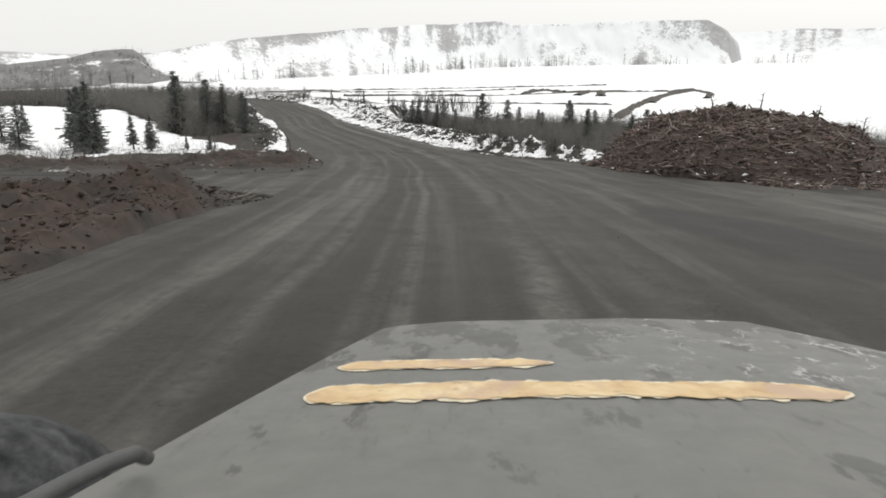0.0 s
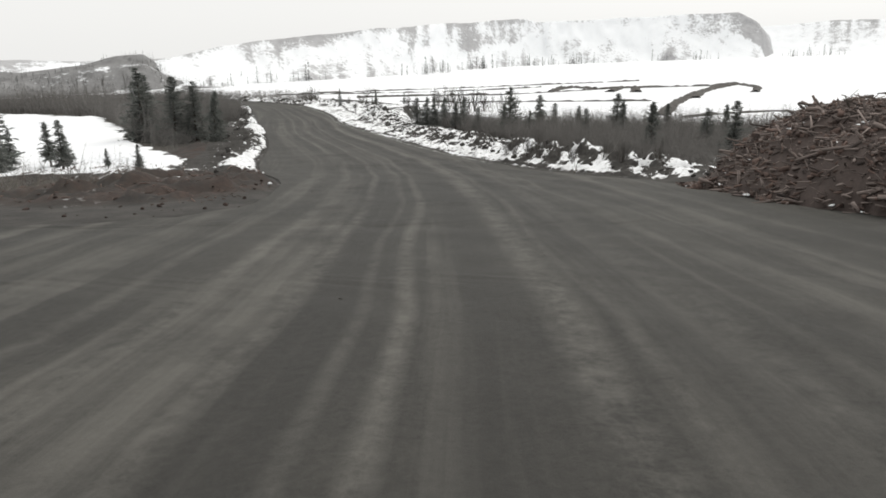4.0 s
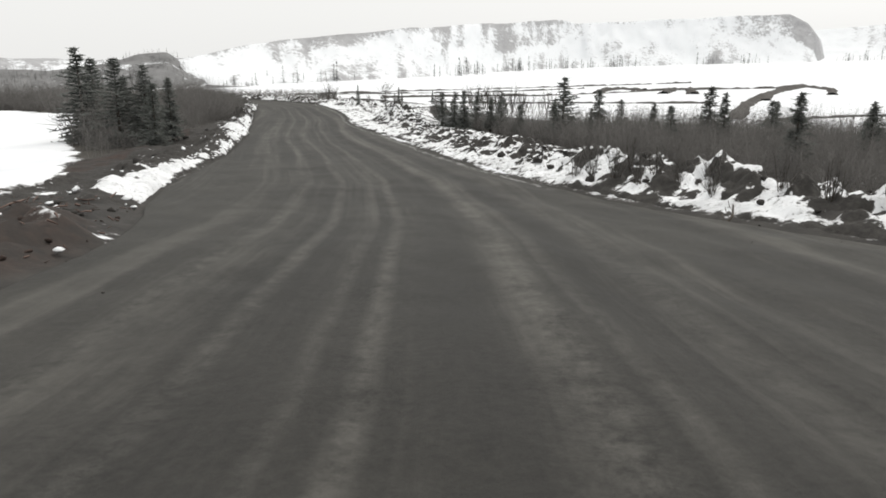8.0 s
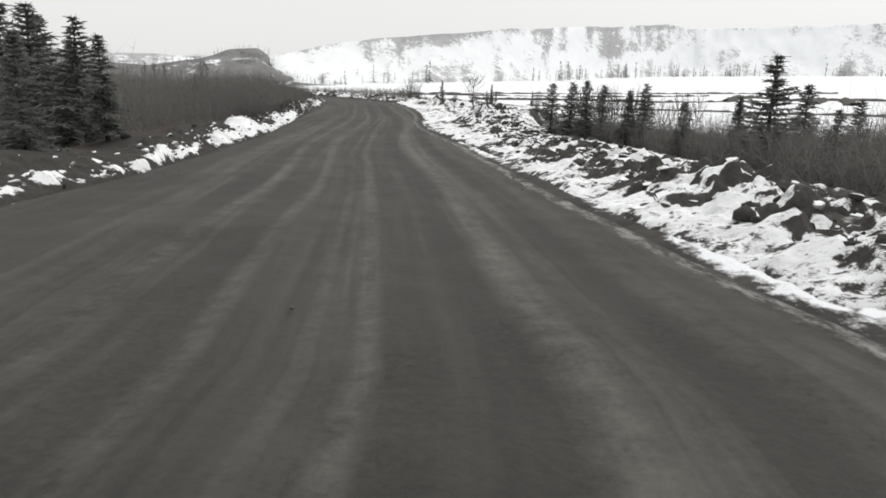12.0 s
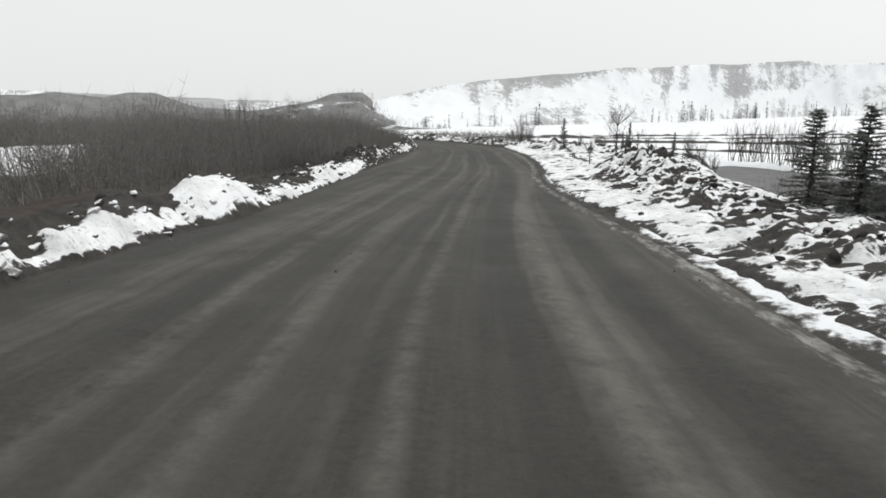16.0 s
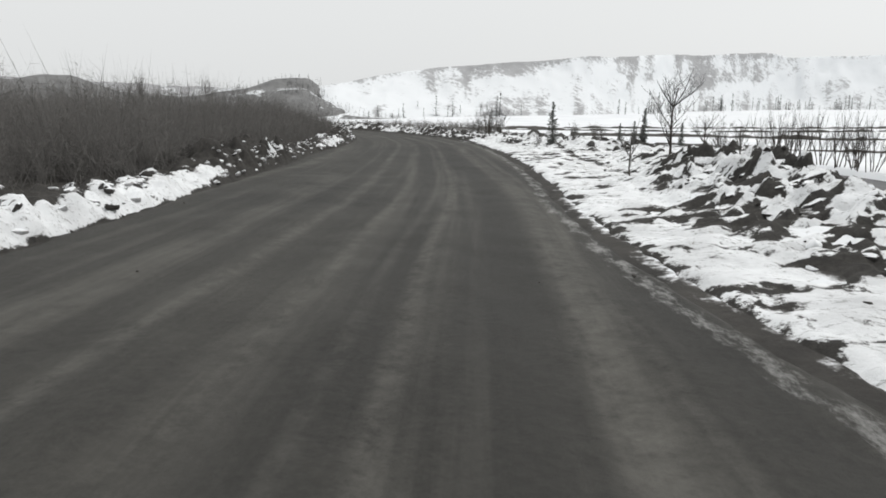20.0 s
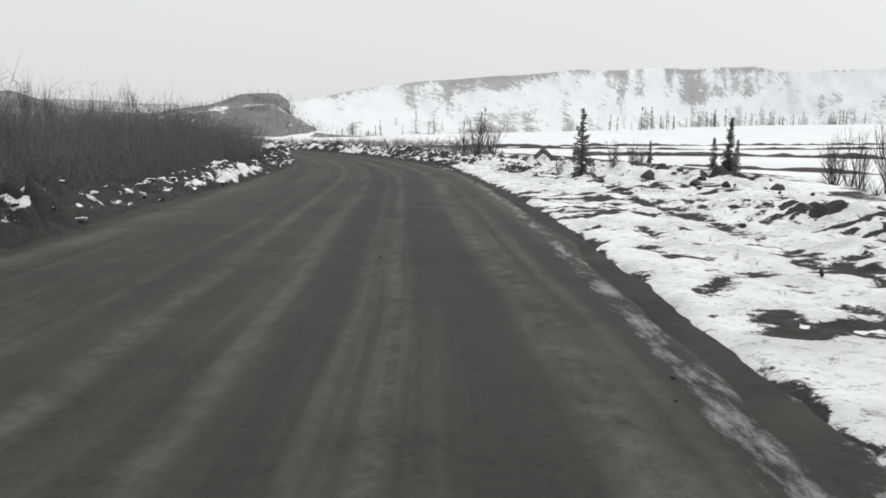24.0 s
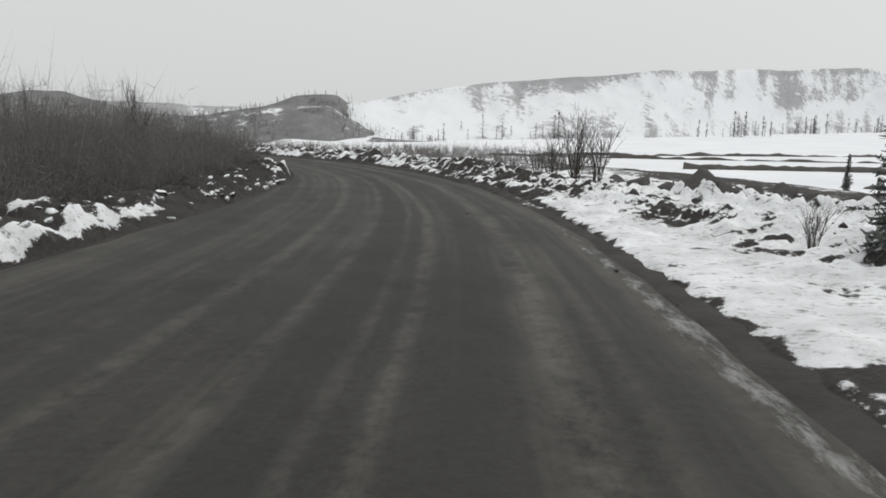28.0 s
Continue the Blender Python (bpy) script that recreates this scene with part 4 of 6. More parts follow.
def blades(base, tip, width, twist=None):
    """Thin flat slivers from base to tip: corners and faces."""
    base, tip = np.asarray(base, float), np.asarray(tip, float)
    d = tip - base
    r = rng.normal(size=d.shape)
    side = np.cross(d, r)
    side /= np.linalg.norm(side, axis=1)[:, None] + 1e-9
    w = np.asarray(width)[:, None]
    v = np.stack([base - side * w, base + side * w, tip + side * w * 0.35, tip - side * w * 0.35], 1).reshape(-1, 3)
    return v, np.arange(len(v)).reshape(-1, 4)


def join(parts):
    vs, fs, n = [], [], 0
    for v, f in parts:
        vs.append(v)
        fs.append(f + n)
        n += len(v)
    return np.concatenate(vs), np.concatenate(fs)


def spruce_crown(high, wide, seed, bottom=0.12, dense=1.0):
    r = np.random.default_rng(seed)
    base, tip, width = [], [], []
    levels = int(26 * dense)
    for k in range(levels):
        f = k / (levels - 1)
        z = high * (bottom + (0.97 - bottom) * f)
        reach = wide * (1 - f) ** 0.8 * r.uniform(0.5, 1.3) + 0.06 * wide
        for a in np.arange(0, 6.28, 6.28 / (7 - 2 * f)) + r.uniform(0, 6.28):
            if r.random() < 0.34:
                continue
            a += r.uniform(-0.35, 0.35)
            ln = reach * r.uniform(0.55, 1.15)
            way = np.array([math.cos(a), math.sin(a), 0])
            droop = -0.25 + 0.75 * f
            p0 = np.array([0, 0, z])
            steps = 6
            for j in range(steps):
                q = p0 + way * ln * (j + 0.6) / steps + np.array([0, 0, droop * ln * ((j + 0.6) / steps) ** 1.4])
                for _ in range(5):
                    out = way * r.uniform(0.1, 0.5) + r.normal(size=3) * np.array([0.33, 0.33, 0.22])
                    size = (0.10 + 0.055 * high) * r.uniform(0.5, 1.0) * (1.1 - 0.45 * f)
                    base.append(q - out * size * 0.3)
                    tip.append(q + out * size * 1.2)
                    width.append(size * 0.16)
            base.append(p0)
            tip.append(p0 + way * ln + np.array([0, 0, droop * ln]))
            width.append(0.015)
    for _ in range(8):
        base.append([0, 0, high * 0.93])
        tip.append([r.normal() * 0.06, r.normal() * 0.06, high * r.uniform(0.97, 1.02)])
        width.append(0.02)
    return blades(np.array(base), np.array(tip), np.array(width))


def spruce(high, wide, seed, label, bottom=0.12):
    v, f = spruce_crown(high, wide, seed, bottom)
    top = new("spruce_tree")
    part("trunk", tube([(0, 0, -0.3), (0.02, 0.01, high * 0.4), (0, 0, high * 0.97)], [0.018 * high + 0.02, 0.011 * high + 0.01, 0.008], 7), BARK, top, "slender grey-brown trunk")
    mesh_part("crown", mesh_of("crown", v, f, NEEDLE), top, "dark green ragged needle crown")
    return tagged(top, label, "spruce tree", "spruces along the road")


PROTO = [spruce(5.0, 0.95, 3, "young dark green spruce standing in low brush"), spruce(5.0, 1.25, 5, "dense dark spruce beside the haul road", 0.06), spruce(5.0, 0.7, 8, "narrow thin spruce with gaps between branches", 0.2), spruce(5.0, 1.5, 11, "bushy dark conifer rooted behind the road bank", 0.04)]
used_proto = set()


def plant(x, y, high, kind=0, turn=None, sink=0.0, z=None, thick=1.0):
    z = height(x, y)[0] if z is None else z
    s = high / 5.0
    m = pose(x, y, z - sink, rng.uniform(-2, 2), rng.uniform(-2, 2), rng.uniform(0, 360) if turn is None else turn) @ Matrix.Diagonal((s * thick, s * thick, s, 1))
    if kind not in used_proto:
        used_proto.add(kind)
        PROTO[kind].matrix_basis = m
        return PROTO[kind]
    p = PROTO[kind]
    old = p.scale.copy()
    p.scale = (1, 1, 1)
    c = copy_thing(p, m)
    p.scale = old
    return c


# x, y, height of the top, kind
SHORE_TREES = [(4.75, 87.6, -4.05, 1), (15.3, 86, -4.8, 0), (12.3, 90, -6.2, 2), (8.9, 97.4, -5.4, 0), (-4.4, 99, -5.5, 1), (-3.4, 98, -5.4, 0), (-5.7, 100, -5.6, 3), (0.0, 98, -5.5, 1), (-1.0, 97, -5.9, 2), (6.5, 84, -6.2, 1), (11.5, 81.2, -5.9, 0), (14.8, 80.3, -5.0, 2), (17, 78, -5.4, 3), (4.6, 93, -6.0, 2), (19, 70, -5.2, 1), (1.6, 91, -6.3, 0), (10, 92, -6.0, 3), (21, 88, -6.0, 0), (24, 80, -5.6, 2), (-2.4, 103, -5.7, 1), (13.6, 66, -4.4, 2), (18, 62, -4.2, 0)]
CLEARING_TREES = [(-32, 84, -1.45, 1), (-25.7, 81.4, -2.8, 1), (-22.9, 79.5, -3.7, 0), (-27.3, 80.5, -2.3, 3), (-33.2, 88, -2.2, 3), (-29.5, 86, -3.6, 2),
         (-28.5, 55.8, -1.7, 1), (-29.8, 57.2, -2.2, 3), (-27.4, 54.6, -3.6, 0), (-31.2, 58.4, -2.5, 2), (-22.8, 53.9, -4.2, 0), (-30.2, 60.5, -5.3, 0), (-19.6, 52.8, -5.7, 2), (-17.9, 52.9, -5.5, 0), (-26, 58, -4.6, 2), (-24, 56.5, -5.2, 0), (-32.4, 62, -2.9, 3), (-16.6, 50.2, -5.9, 2), (-20.7, 72.7, -3.9, 3), (-38, 62, -3.6, 1), (-44.5, 74, -4.9, 0), (-42, 66, -3.4, 3)]
BEND_TREES = [(-23.4, 147.5, -6.15, 1), (-16.7, 147.6, -6.55, 2), (-17.3, 147.7, -7.5, 0), (-13.5, 172, -8.0, 0), (-20, 175, -8.2, 2)]
for tx, ty, ttop, tk in SHORE_TREES + CLEARING_TREES + BEND_TREES:
    plant(tx, ty, ttop - height(tx, ty)[0], tk, sink=0.1, thick=0.75 if ty > 140 else 1.25 if tx < -15 else 1.15 + 0.35 * ((tx * 7.3) % 1))


def slivers(base, tip, width):
    """Thin three-cornered twigs from base to tip."""
    d = tip - base
    side = np.cross(d, rng.normal(size=d.shape))
    side *= (width / (np.linalg.norm(side, axis=1) + 1e-9))[:, None]
    v = np.stack([base - side, base + side, tip], 1).reshape(-1, 3)
    return v, np.arange(len(v)).reshape(-1, 3)


def thicket(name, label, xs, ys, zs, high, twigs, mat, spread=0.55, thick=0.012, shoots=8):
    """Bushes of a few stems, each with many fine shoots that stand out on all sides."""
    n = len(xs)
    k = np.repeat(np.arange(n), twigs)
    m = len(k)
    h = np.asarray(high)[k]
    start = np.stack([xs[k] + rng.normal(0, 0.09, m) * h, ys[k] + rng.normal(0, 0.09, m) * h, zs[k] - 0.05], -1)
    lean = np.stack([rng.normal(0, spread * 0.45, m), rng.normal(0, spread * 0.45, m), rng.uniform(0.4, 0.95, m)], -1)
    tip = start + lean * h[:, None]
    v1, f1 = slivers(start, tip, thick * rng.uniform(0.7, 1.2, m) * (0.5 + 0.4 * h))
    a = rng.uniform(0.1, 0.85, (shoots, m, 1))
    b0 = (start + (tip - start) * a).reshape(-1, 3)
    hh = np.tile(h, shoots) * (1.25 - a.reshape(-1))
    q = shoots * m
    b1 = b0 + np.stack([rng.normal(0, 0.13, q) * hh, rng.normal(0, 0.13, q) * hh, rng.uniform(-0.02, 0.22, q) * hh], -1)
    v2, f2 = slivers(b0, b1, thick * 0.75 * (0.5 + 0.35 * hh))
    v, f = join([(v1, f1), (v2, f2)])
    return tagged(new(name, mesh_of(name, v, f, mat)), label, "shrubs", kind="stuff")


def scatter(n, box, keep):
    x, y = rng.uniform(box[0], box[1], n), rng.uniform(box[2], box[3], n)
    z, snow, brush, red, dl, dr = terrain(x, y)
    ok = keep(x, y, dl, dr, brush, snow)
    return x[ok], y[ok], z[ok]


def tall_at(x, y):
    return np.interp(y, [40, 60, 85, 100, 115, 130, 170, 230], [1.7, 2.7, 4.3, 5.2, 5.7, 5.8, 6.0, 6.6])


def brush_patch(n, box, keep, name, label, twigs, thick, tall):
    x, y, z = scatter(n, box, keep)
    beside = np.minimum(np.abs(off_line(x, y, LEFT)), np.abs(off_line(x, y, RIGHT)))
    h = tall(x, y) * (0.62 + 0.42 * rng.random(len(x)) ** 1.3) * (1 + 0.26 * fbm(x, y, 10, 3, 4) + 0.24 * fbm(x, y, 34, 2, 44)) * np.where(y > 112, 0.75 + 0.25 * smooth(2.5, 9, beside), 0.5 + 0.5 * smooth(2.5, 11, beside))
    h = np.maximum(h, 0.35)
    return thicket(name, label, x, y, z, h, twigs, TWIG, 0.5, thick)


brush_patch(15500, (-105, -8, 42, 200), lambda x, y, dl, dr, b, s: (dl > 2.6) & (dl < 26) & (b > np.interp(y, [105, 118], [0.12, -0.1])) & (inside(x, y, CLEARING) < -0.5) & (inside(x, y, SPOIL) < 0), "brushwood", "dense leafless grey willow and birch scrub", 5, 0.0085, tall_at)
brush_patch(7500, (-80, -30, 112, 190), lambda x, y, dl, dr, b, s: (dl > 2.4) & (dl < 15) & (inside(x, y, CLEARING) < -0.5), "brushwood", "thick dark leafless scrub at the inside of the bend", 6, 0.008, lambda x, y: np.interp(y, [112, 145, 160], [0.8, 0.8, 0.95]) * tall_at(x, y))
brush_patch(11000, (-120, -20, 42, 240), lambda x, y, dl, dr, b, s: (dl >= 24) & (dl < 62) & (inside(x, y, CLEARING) < -0.5), "brushwood", "grey leafless birch scrub farther from the road", 5, 0.015, lambda x, y: np.interp(y, [100, 130, 150], [1.5, 1.5, 1.15]) * tall_at(x, y))
brush_patch(10000, (-110, -24, 83, 126), lambda x, y, dl, dr, b, s: (dl > np.interp(y, [84, 95], [8, 15])) & (inside(x, y, CLEARING) < -1.0) & (inside(x, y, SPOIL) < -0.2), "brushwood", "tall bare grey birches behind the snowy clearing", 4, 0.014, lambda x, y: 5.4 + 0 * x)
brush_patch(5000, (-230, -40, 60, 330), lambda x, y, dl, dr, b, s: (dl >= 60) & (inside(x, y, CLEARING) < -0.5), "brushwood", "distant grey band of leafless scrub", 5, 0.036, lambda x, y: 1.25 * tall_at(x, y))
brush_patch(19000, (-14, 46, 44, 128), lambda x, y, dl, dr, b, s: (dr > 5) & (b > 0.35) & (s < 0.9) & (inside(x, y, CHANNEL) < -0.8), "brushwood", "leafless grey scrub between the road and the ice", 5, 0.010, lambda x, y: np.interp(y, [44, 60, 80, 100, 128], [2.1, 3.0, 4.1, 3.5, 1.4]))
brush_patch(3600, (-150, -34, 168, 300), lambda x, y, dl, dr, b, s: (dr > 4) & (dr < 60) & (x < -28 - 0.35 * (y - 168)), "brushwood", "low leafless scrub at the outside of the bend", 5, 0.02, lambda x, y: 2.0 + 0 * x)


# ---- clods and stones ----
PHI = (1 + 5 ** 0.5) / 2
ICO = np.array([(-1, PHI, 0), (1, PHI, 0), (-1, -PHI, 0), (1, -PHI, 0), (0, -1, PHI), (0, 1, PHI), (0, -1, -PHI), (0, 1, -PHI), (PHI, 0, -1), (PHI, 0, 1), (-PHI, 0, -1), (-PHI, 0, 1)], float) / 1.9
ICOF = np.array([(0, 11, 5), (0, 5, 1), (0, 1, 7), (0, 7, 10), (0, 10, 11), (1, 5, 9), (5, 11, 4), (11, 10, 2), (10, 7, 6), (7, 1, 8), (3, 9, 4), (3, 4, 2), (3, 2, 6), (3, 6, 8), (3, 8, 9), (4, 9, 5), (2, 4, 11), (6, 2, 10), (8, 6, 7), (9, 8, 1)], np.int32)


def turns(n, lean):
    """Random turns: full about z, leaning about x by the given degrees."""
    a, b = rng.uniform(0, 6.283, n), np.radians(rng.normal(0, lean, n))
    ca, sa, cb, sb = np.cos(a), np.sin(a), np.cos(b), np.sin(b)
    z = 0 * a
    rz = np.stack([np.stack([ca, -sa, z], -1), np.stack([sa, ca, z], -1), np.stack([z, z, z + 1], -1)], 1)
    rx = np.stack([np.stack([z + 1, z, z], -1), np.stack([z, cb, -sb], -1), np.stack([z, sb, cb], -1)], 1)
    return rz @ rx


def clods(name, label, x, y, z, size, flat, mat, category="earth clods"):
    n = len(x)
    v = ICO[None] * rng.uniform(0.45, 1.35, (n, 12, 1)) * np.stack([size, size * rng.uniform(0.5, 0.9, n), size * flat], -1)[:, None]
    v = np.einsum("nij,nkj->nki", turns(n, 22), v) + np.stack([x, y, z], -1)[:, None]
    f = ICOF[None] + 12 * np.arange(n)[:, None, None]
    return tagged(new(name, mesh_of(name, v.reshape(-1, 3), f.reshape(-1, 3), mat)), label, category, kind="stuff")


x, y, z = scatter(11000, (-45, 14, 44, 175), lambda x, y, dl, dr, b, s: (dr > 0.9) & (dr < 11) & (b < 0.5) & (rng.random(len(x)) < np.where(y > 112, 0.25, 1) * np.exp(-((dr - np.interp(y, [40, 60, 100, 128], [2.5, 4, 5.5, 9])) / 3.2) ** 2)))
size = np.minimum(rng.gamma(1.6, 0.06, len(x)) + 0.03, 0.28)
pick = rng.random(len(x)) < np.where(y < 75, 0.85, 0.75)
clods("earth_clods", "churned lumps of dark frozen earth with snow caught on top", x[pick], y[pick], z[pick] + 0.1 + 0.1 * size[pick], size[pick], 0.7, CLOD)
clods("snow_lumps", "dirty broken lumps of ploughed snow", x[~pick], y[~pick], z[~pick] + 0.05, 0.7 * size[~pick], 0.75, SNOWCLOD, "snow lumps")
x, y, z = scatter(9000, (-66, -7, 44, 185), lambda x, y, dl, dr, b, s: (dl > 0.2) & (dl < 4.2) & (rng.random(len(x)) < np.exp(-((dl - 1.6) / 1.2) ** 2)))
size = np.minimum(rng.gamma(1.6, 0.05, len(x)) + 0.03, 0.22)
pick = rng.random(len(x)) < 0.4
clods("earth_clods", "small dark clods along the ploughed verge", x[pick], y[pick], z[pick] + 0.2 * size[pick], size[pick], 0.6, CLOD)
clods("snow_lumps", "ploughed grey-white snow lumps along the verge", x[~pick], y[~pick], z[~pick] + 0.12, 0.8 * size[~pick], 0.8, SNOWCLOD, "snow lumps")
x, y, z = scatter(9000, (-26, -5.5, 5, 54), lambda x, y, dl, dr, b, s: (dl > 0.1) & (rng.random(len(x)) < np.where(y > 31, 0.08, 1.0)))
size = np.minimum(rng.gamma(1.2, 0.024, len(x)) + 0.015, 0.11)
clods("soil_clods", "reddish-brown clods of dug peat and soil", x, y, z + 0.2 * size, size, 0.7, rock_material("peat_clod", (0.018, 0.0145, 0.0125), (0.06, 0.042, 0.035), 0.0))
BARESTONE = rock_material("road_stone", (0.05, 0.047, 0.044), (0.15, 0.14, 0.13), 0.0)
x, y, z = scatter(2600, (-40, 16, 2, 165), lambda x, y, dl, dr, b, s: (dl < 0) & (dr < 0) & (rng.random(len(x)) < np.exp(-np.minimum(-dl, -dr) / 1.2) + 0.06))
size = rng.gamma(1.3, 0.012, len(x)) + 0.01
clods("road_stones", "scattered small stones on the dirt road", x, y, z + 0.165, size, 0.7, BARESTONE, "stones")


# ---- boulders on the snow beside the bend ----
def boulder(x, y, size, label, seed):
    r = np.random.default_rng(seed)
    bm = bmesh.new()
    bmesh.ops.create_icosphere(bm, subdivisions=3, radius=size)
    wide, tall = r.uniform(0.95, 1.15), r.uniform(0.8, 1.15)
    push = r.normal(size=(9, 3))
    push /= np.linalg.norm(push, axis=1)[:, None]
    cut = r.uniform(0.5, 0.85, 9) * size
    for v in bm.verts:
        p = np.array(v.co)
        for d, c in zip(push, cut):
            over = p @ d - c
            if over > 0:
                p = p - d * over * 0.95
        p *= 1 + 0.10 * noise.noise(Vector(p / size * 2.2 + seed)) + 0.07 * noise.noise(Vector(p / size * 6 + seed))
        v.co = (p[0] * wide, p[1], p[2] * tall)
    for f in bm.faces:
        f.smooth = True
    me = bpy.data.meshes.new("boulder")
    bm.to_mesh(me)
    bm.free()
    me.materials.append(BOULDER)
    ob = new("boulder", me)
    ob.matrix_world = pose(x, y, height(x, y)[0] + size * 0.5, r.uniform(-12, 12), r.uniform(-12, 12), r.uniform(0, 360))
    return tagged(ob, label, "boulder", "boulders beside the bend")


for k, (bx, by, bs) in enumerate([(-22.3, 157.3, 0.6), (-23.4, 158.2, 0.45), (-24.2, 159.2, 0.65), (-25.2, 161.4, 0.5), (-26.2, 160.2, 0.6), (-27.2, 160.2, 0.75), (-28.4, 161.6, 0.5), (-29.6, 163, 0.6), (-31, 164.5, 0.5), (-21.0, 156.4, 0.6), (-19.6, 155.2, 0.5), (-18.3, 144.2, 0.3), (-20.3, 145.5, 0.34), (-22.9, 146.9, 0.3), (-15.4, 142.6, 0.27)]):
    boulder(bx, by, bs, "dark rounded boulder half sunk in old snow" if bs < 0.55 else "large dark rough boulder on a snowy bank", 100 + k)


# ---- bare birches and saplings ----
def bare_tree(name, high, seed, spread, depth, label, category, forks=3, stems=1):
    """A leafless tree: a tapered trunk, then limbs that fork, each level thinner."""
    r = random.Random(seed)
    top = new(name)
    trunks, crowns = [], []

    def grow(p, d, ln, rad, level):
        pts, rs = [p], [rad]
        q = p
        for j in range(4):
            d = (d + Vector((r.gauss(0, 0.10), r.gauss(0, 0.10), 0.07))).normalized()
            q = q + d * ln / 4
            pts.append(q)
            rs.append(rad * (1 - 0.17 * (j + 1)))
        if level == 0:
            trunks.append((pts, rs))
        elif level == 1:
            crowns.append([(pts, rs)])
        else:
            crowns[-1].append((pts, rs))
        if level >= depth:
            return
        n = forks + (0 if level else 3 if stems > 1 else 8)
        for k in range(n):
            f = r.uniform(0.3, 1.0) if level == 0 else r.uniform(0.25, 1.0)
            a = pts[min(4, int(f * 4))]
            out = Vector((r.gauss(0, 1), r.gauss(0, 1), 0)).normalized()
            nd = (d * (1 - spread) + out * spread + Vector((0, 0, 0.25))).normalized()
            grow(a, nd, ln * r.uniform(0.38, 0.6), rad * r.uniform(0.35, 0.5), level + 1)
    for k in range(stems):
        lean = Vector((r.gauss(0, 0.07 if name == "sapling" else 0.12), r.gauss(0, 0.07 if name == "sapling" else 0.12), 1)).normalized() if stems > 1 else Vector((0.04, 0, 1)).normalized()
        grow(Vector((r.gauss(0, 0.1), r.gauss(0, 0.1), -0.2)) if stems > 1 else Vector((0, 0, -0.2)), lean, high * (0.8 if stems == 1 else r.uniform(0.6, 0.95)), 0.012 * high + 0.012 if stems == 1 else (0.034 if name == "sapling" else 0.022), 0)

    def joined(sets, sides):
        vs, fs = [], []
        for pts, rs in sets:
            first = len(vs)
            for k, (p, rr) in enumerate(zip(pts, rs)):
                q = pts[min(k + 1, len(pts) - 1)] - pts[max(k - 1, 0)]
                s = q.orthogonal().normalized()
                u = q.cross(s).normalized()
                for j in range(sides):
                    w = 2 * math.pi * j / sides
                    vs.append(p + (s * math.cos(w) + u * math.sin(w)) * max(rr, 0.004))
            for k in range(len(pts) - 1):
                a, b = first + k * sides, first + (k + 1) * sides
                for j in range(sides):
                    fs.append((a + j, a + (j + 1) % sides, b + (j + 1) % sides, b + j))
        return np.array([tuple(v) for v in vs]), np.array(fs)
    for one in trunks:
        v, f = joined([one], 7 if stems == 1 else 5)
        mesh_part("trunk" if stems == 1 else "stem", mesh_of("trunk", v, f, BARK, True), top)
    for some in crowns:
        v, f = joined(some, 3)
        mesh_part("limb", mesh_of("limb", v, f, TWIGDARK if name == "sapling" or name == "birch_tree" and high > 3.6 else TWIG), top)
    return tagged(top, label, category)


TWIGDARK = twig_material("dark_twigs", (0.035, 0.032, 0.03), (0.08, 0.074, 0.068))
birch = bare_tree("birch_tree", 4.0, 4, 0.6, 3, "leafless birch with fine dark twigs beside the snowy bank", "birch tree", 4)
birch.matrix_basis = pose(-15.0, 123.6, height(-15, 123.6)[0], 0, 0, 30)
birch2 = bare_tree("birch_tree", 3.4, 14, 0.55, 3, "small leafless birch standing in scrub", "birch tree", 3)
birch2.matrix_basis = pose(-50, 146, height(-50, 146)[0], 0, 0, 0)
spots = [(-58, 163, 1.5), (-47, 126, 1.1), (-43, 133, 1.1), (-56, 140, 1.3), (-16.4, 121.5, 0.7), (-13.6, 124.6, 0.7), (-12.6, 121.0, 0.6), (-62, 150, 1.5), (-66, 158, 1.6)]
for k, (bx, by, bs) in enumerate(spots):
    copy_thing(birch2, pose(bx, by, height(bx, by)[0], 0, 0, 40 * k) @ Matrix.Scale(bs, 4))
TALL = [(-84, 188, -1.0), (-82.2, 187, -2.0), (-90, 181, -1.4), (-91.5, 180, -2.1), (-79, 168, -1.5)]
for k, (bx, by, bt) in enumerate(TALL):
    copy_thing(birch2, pose(bx, by, height(bx, by)[0], 0, 0, 70 * k) @ Matrix.Diagonal((((bt - height(bx, by)[0]) / 3.4) * 0.4,) * 2 + ((bt - height(bx, by)[0]) / 3.4, 1)))
sapling = bare_tree("sapling", 3.6, 22, 0.22, 2, "clump of thin upright leafless sapling stems at the ice", "sapling", 3, 5)
tagged(sapling, group="saplings at the water")
place = np.random.default_rng(9)
sap = [(-5.3, 163), (-4.6, 165), (-4.0, 163.5), (-3.0, 164.5), (-2.2, 160), (-1.6, 157.5), (-0.6, 155.5), (0.2, 154), (1.0, 152), (1.8, 150.5), (2.6, 149.8), (3.4, 148.6), (4.2, 150), (5.2, 148), (6.5, 147), (7.6, 146), (-0.2, 158), (2.0, 154), (4.0, 153.5), (-6.2, 166), (8.5, 144.5), (9.5, 146), (-3.4, 167), (0.6, 160)]
